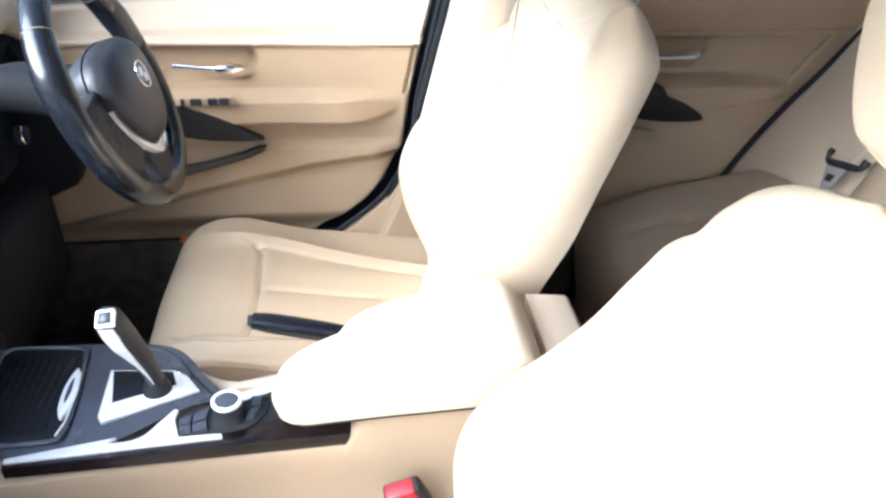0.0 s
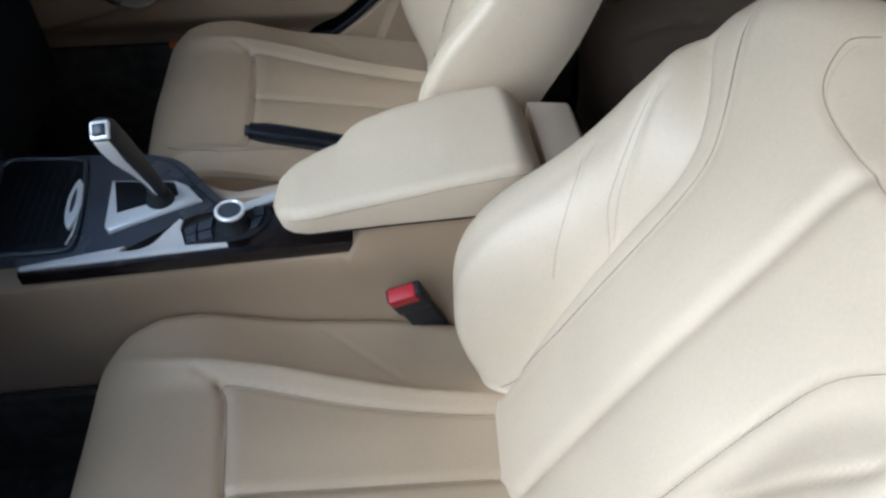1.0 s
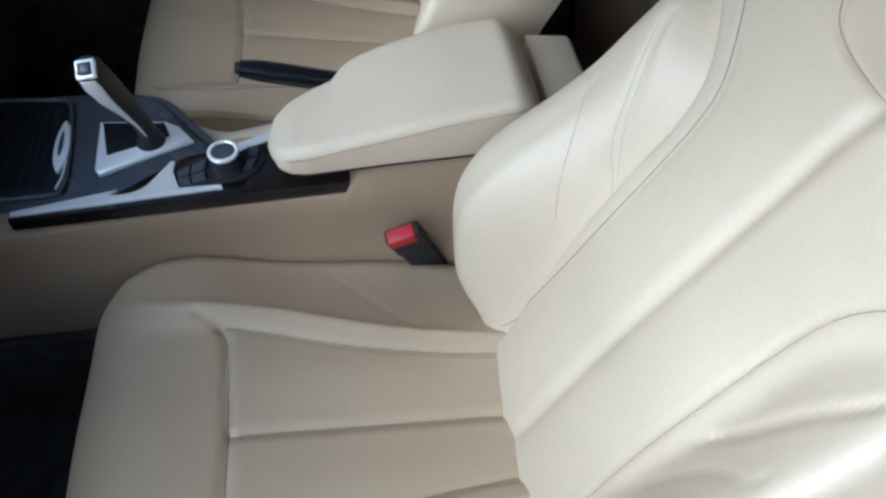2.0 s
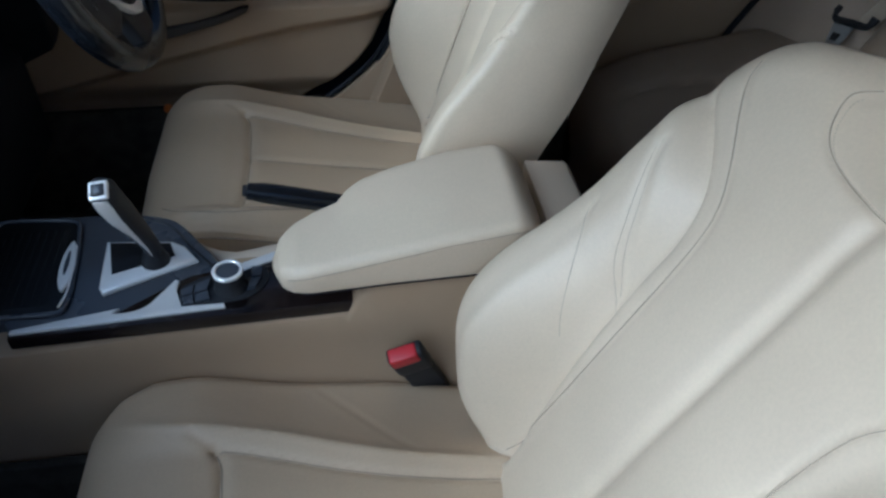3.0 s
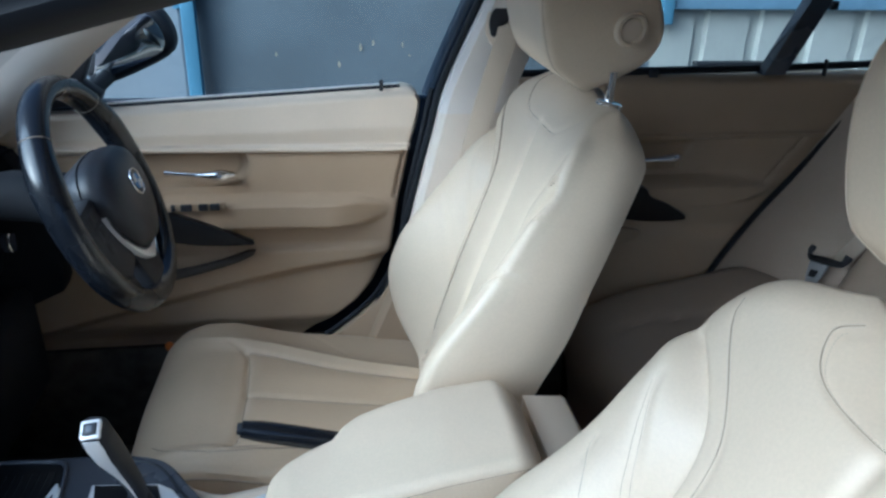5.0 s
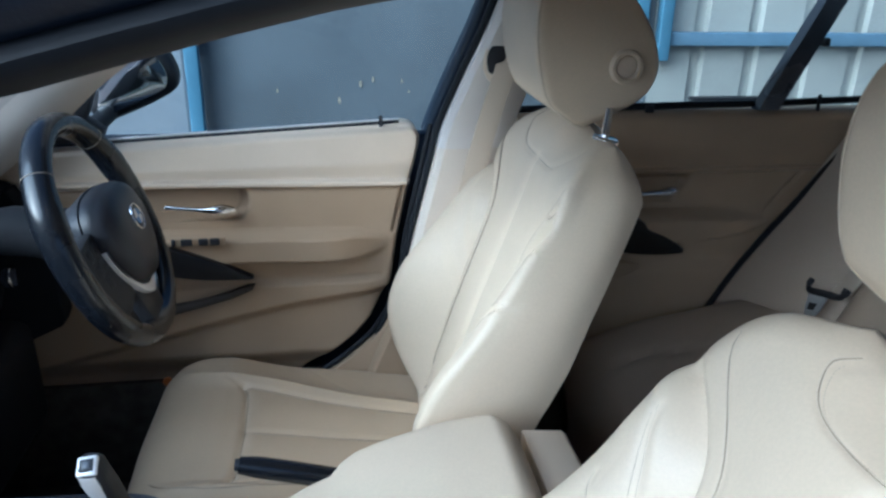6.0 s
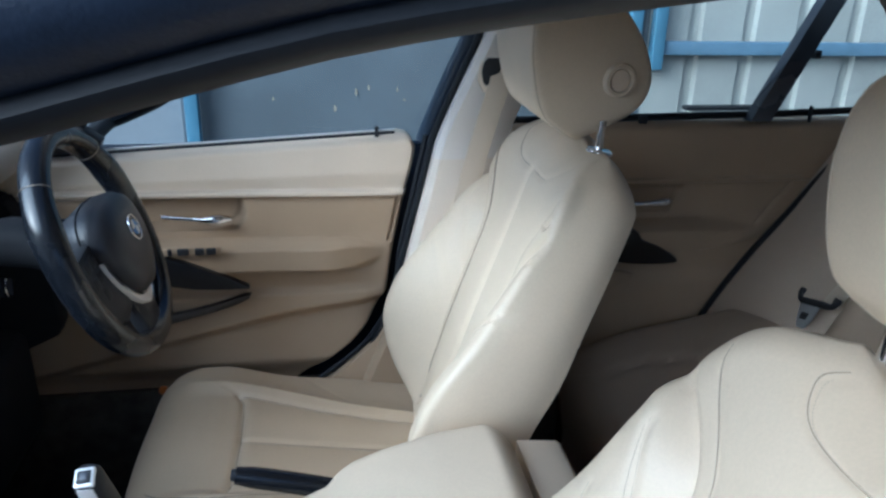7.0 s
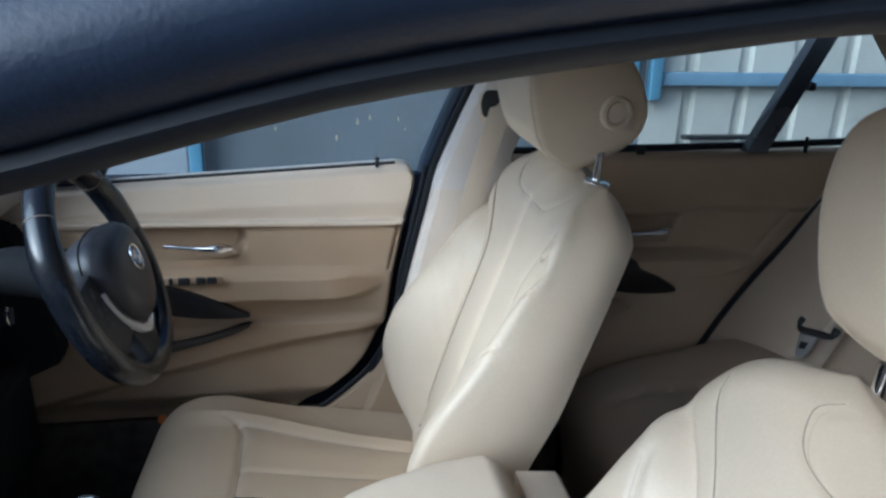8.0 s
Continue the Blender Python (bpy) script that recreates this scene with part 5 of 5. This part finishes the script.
part("centre_stack", prism([(-0.43, 0.86), (-0.385, 0.845), (-0.335, 0.68), (-0.300, 0.58), (-0.300, 0.56), (-0.60, 0.55), (-0.60, 0.84)], "y", -0.15, 0.16, 0.008), SOFTBLACK, dash, "black centre stack above the console")
end_face = [(-0.52, 0.87), (-0.38, 0.865), (-0.345, 0.80), (-0.325, 0.70), (-0.318, 0.60), (-0.328, 0.578), (-0.41, 0.540), (-0.52, 0.52)]
part("dash_end", prism(end_face, "y", 0.640, 0.692, 0.006), SOFTBLACK, dash, "black end of the dashboard at the door")
# Knee panel drawn out rearwards to stand in for deep shade on the door.
part("knee_panel", rbox((-0.52, 0.17, 0.36), (-0.385, 0.665, 0.60), 0.03), SOFTBLACK, dash, "black lower knee panel, enlarged for the shade by the door")
tagged(part("firewall", rbox((-1.02, -0.68, 0.17), (-0.98, 0.68, 0.90), 0), CARPET), "dark carpeted front bulkhead", "bulkhead", kind="structure")
for side, tag in ((-1, "near"), (1, "far")):
    tagged(part("kick_panel_" + tag, rbox((-0.98, side * 0.66 - 0.012, 0.17), (-0.62, side * 0.66 + 0.012, 0.85), 0.005), BLACK), "black footwell side panel", "kick panel", kind="structure")
    tagged(part("door_sill_" + tag, prism([(side * 0.66, 0.155), (side * 0.66, 0.36), (side * 0.70, 0.40), (side * 0.78, 0.37), (side * 0.80, 0.18)], "x", -1.0, 1.45, 0.006), PAINT if side < 0 else CARPET), "dark door sill", "door sill", kind="structure")
tagged(part("rear_bulkhead", rbox((1.55, -0.68, 0.17), (1.60, 0.68, 0.94), 0), CARPET), "dark panel behind the rear seat", "bulkhead", kind="structure")
tagged(part("hood", prism([(-0.72, 0.835), (-1.0, 0.87), (-1.7, 0.80), (-1.75, 0.5), (-1.05, 0.3), (-1.05, 0.78), (-0.72, 0.80)], "y", -0.75, 0.75, 0.02), PAINT), "dark blue bonnet", "bonnet", kind="structure")
tagged(part("boot", prism([(1.6, 0.96), (2.25, 0.97), (2.3, 0.5), (1.6, 0.3)], "y", -0.72, 0.72, 0.02), PAINT), "dark blue boot", "boot", kind="structure")

# front belt on the far pillar
strap = thing("front_seat_belt", "beige front seat belt on the door pillar", "seat belt")
rings = []
for p in spline([(0.549, 0.580, 1.112), (0.545, 0.579, 1.095), (0.528, 0.586, 1.030), (0.510, 0.594, 0.955), (0.492, 0.600, 0.87), (0.474, 0.604, 0.77), (0.460, 0.608, 0.69)], 34):
    rings.append([p + Vector((a, b, a * 0.30)) for a, b in ((-0.023, -0.001), (-0.019, -0.0016), (0.019, -0.0016), (0.023, -0.001), (0.023, 0.001), (-0.023, 0.001))])
part("belt_webbing", loft(rings), WEB, strap, "beige belt webbing")
surround = [(0.505, 1.095), (0.509, 1.130), (0.526, 1.152), (0.552, 1.156), (0.582, 1.146), (0.588, 1.10), (0.560, 1.075), (0.520, 1.070)]
part("slot_surround", prism(curve2(surround + surround[:1], 40)[:-1], "y", 0.5915, 0.600, 0.003), TRIM_PALE, strap, "beige slot surround")
slot = [(0.514, 1.092), (0.511, 1.112), (0.517, 1.132), (0.531, 1.143), (0.546, 1.139), (0.549, 1.122), (0.543, 1.108), (0.535, 1.102), (0.526, 1.088), (0.519, 1.086)]
part("guide_slot", prism(curve2(slot + slot[:1], 40)[:-1], "y", 0.5895, 0.5925, 0.001), BLACK, strap, "dark belt slot")
ring = [(0.545, 1.142), (0.560, 1.150), (0.582, 1.142), (0.590, 1.118), (0.580, 1.102), (0.564, 1.106), (0.552, 1.118)]
part("belt_guide", prism(curve2(ring + ring[:1], 36)[:-1], "y", 0.570, 0.5895, 0.006, 3), TRIM_PALE, strap, "beige belt guide")

# ---- outside ----
bm = bmesh.new()
bmesh.ops.create_grid(bm, x_segments=40, y_segments=40, size=60)
tagged(part("ground", bm, GROUND), "grey concrete yard", "ground", kind="structure")
FY = 2.2
fence = thing("yard_fence", "steel sheet yard fence on light blue frame", "fence", kind="structure")


def sheet(x0, x1, z0, z1, pitch, depth):
    xs = []
    x = x0
    while x < x1 - 0.01:
        xs += [(x, 0), (x + pitch - 0.070, 0), (x + pitch - 0.060, -depth), (x + pitch - 0.016, -depth), (x + pitch - 0.006, 0)]
        x += pitch
    xs.append((x1, 0))
    return loft([[Vector((a, FY - d, z)) for a, d in xs] + [Vector((a, FY - d + 0.004, z)) for a, d in xs[::-1]] for z in (z0, z1)])


for k in range(9):
    x = 1.56 + k * 0.98
    part("sheet", sheet(x, x + 0.98, 0.15, 2.0, 0.245, 0.022), FENCE, fence, "pale ribbed steel sheet", False)
part("dark_sheet", sheet(-0.25, 1.56, 0.15, 2.0, 1.81, 0.004), WALLDARK, fence, "dark grey flat steel sheet", False)
part("grey_sheet", sheet(-5.0, -0.25, 0.15, 2.0, 0.95, 0.004), WALLGREY, fence, "blue-grey flat steel sheet", False)
for z in (0.985, 1.85):
    part("rail", rbox((1.6, FY - 0.06, z - 0.027), (10.4, FY - 0.022, z + 0.027), 0.004), RAILBLUE, fence, "faded blue rail")
for x, z in ((-0.272, 0.0), (1.475, 0.93), (1.58, 0.90), (4.5, 0), (7.4, 0)):
    part("post", rbox((x - 0.025, FY - 0.075, z), (x + 0.025, FY - 0.024, 2.05), 0.004), BLUE, fence, "light blue steel post")
for x, z, w, h in ((0.355, 0.80, 0.006, 0.030), (0.405, 0.818, 0.005, 0.024), (0.270, 0.735, 0.006, 0.030), (0.03, 0.775, 0.005, 0.018), (0.52, 0.81, 0.004, 0.022), (0.548, 0.77, 0.004, 0.014)):
    chip = [(x - w, z), (x - 0.4 * w, z + h * 0.5), (x + 0.3 * w, z + h * 0.45), (x + w, z - h * 0.1), (x + 0.2 * w, z - h * 0.5), (x - 0.6 * w, z - h * 0.35)]
    part("paint_chip", prism(chip, "y", FY - 0.0035, FY + 0.001), RUST, fence, "bare rusty spot")
part("post_plate", rbox((-0.33, FY - 0.03, 0.945), (-0.298, FY - 0.005, 2.0), 0.003), BLUE, fence)
part("bottom_rail", rbox((1.74, FY - 0.07, 0.730), (2.06, FY - 0.025, 0.748), 0.004), BLACK, fence, "dark lower ledge")
# the yard's other side
back_fence = thing("yard_wall", "grey sheet wall on the other side of the yard", "wall", kind="structure")
part("wall_panel", rbox((-9, -6.55, 0.0), (9, -6.5, 2.0), 0.004), WALLDARK, back_fence, "grey steel sheet")
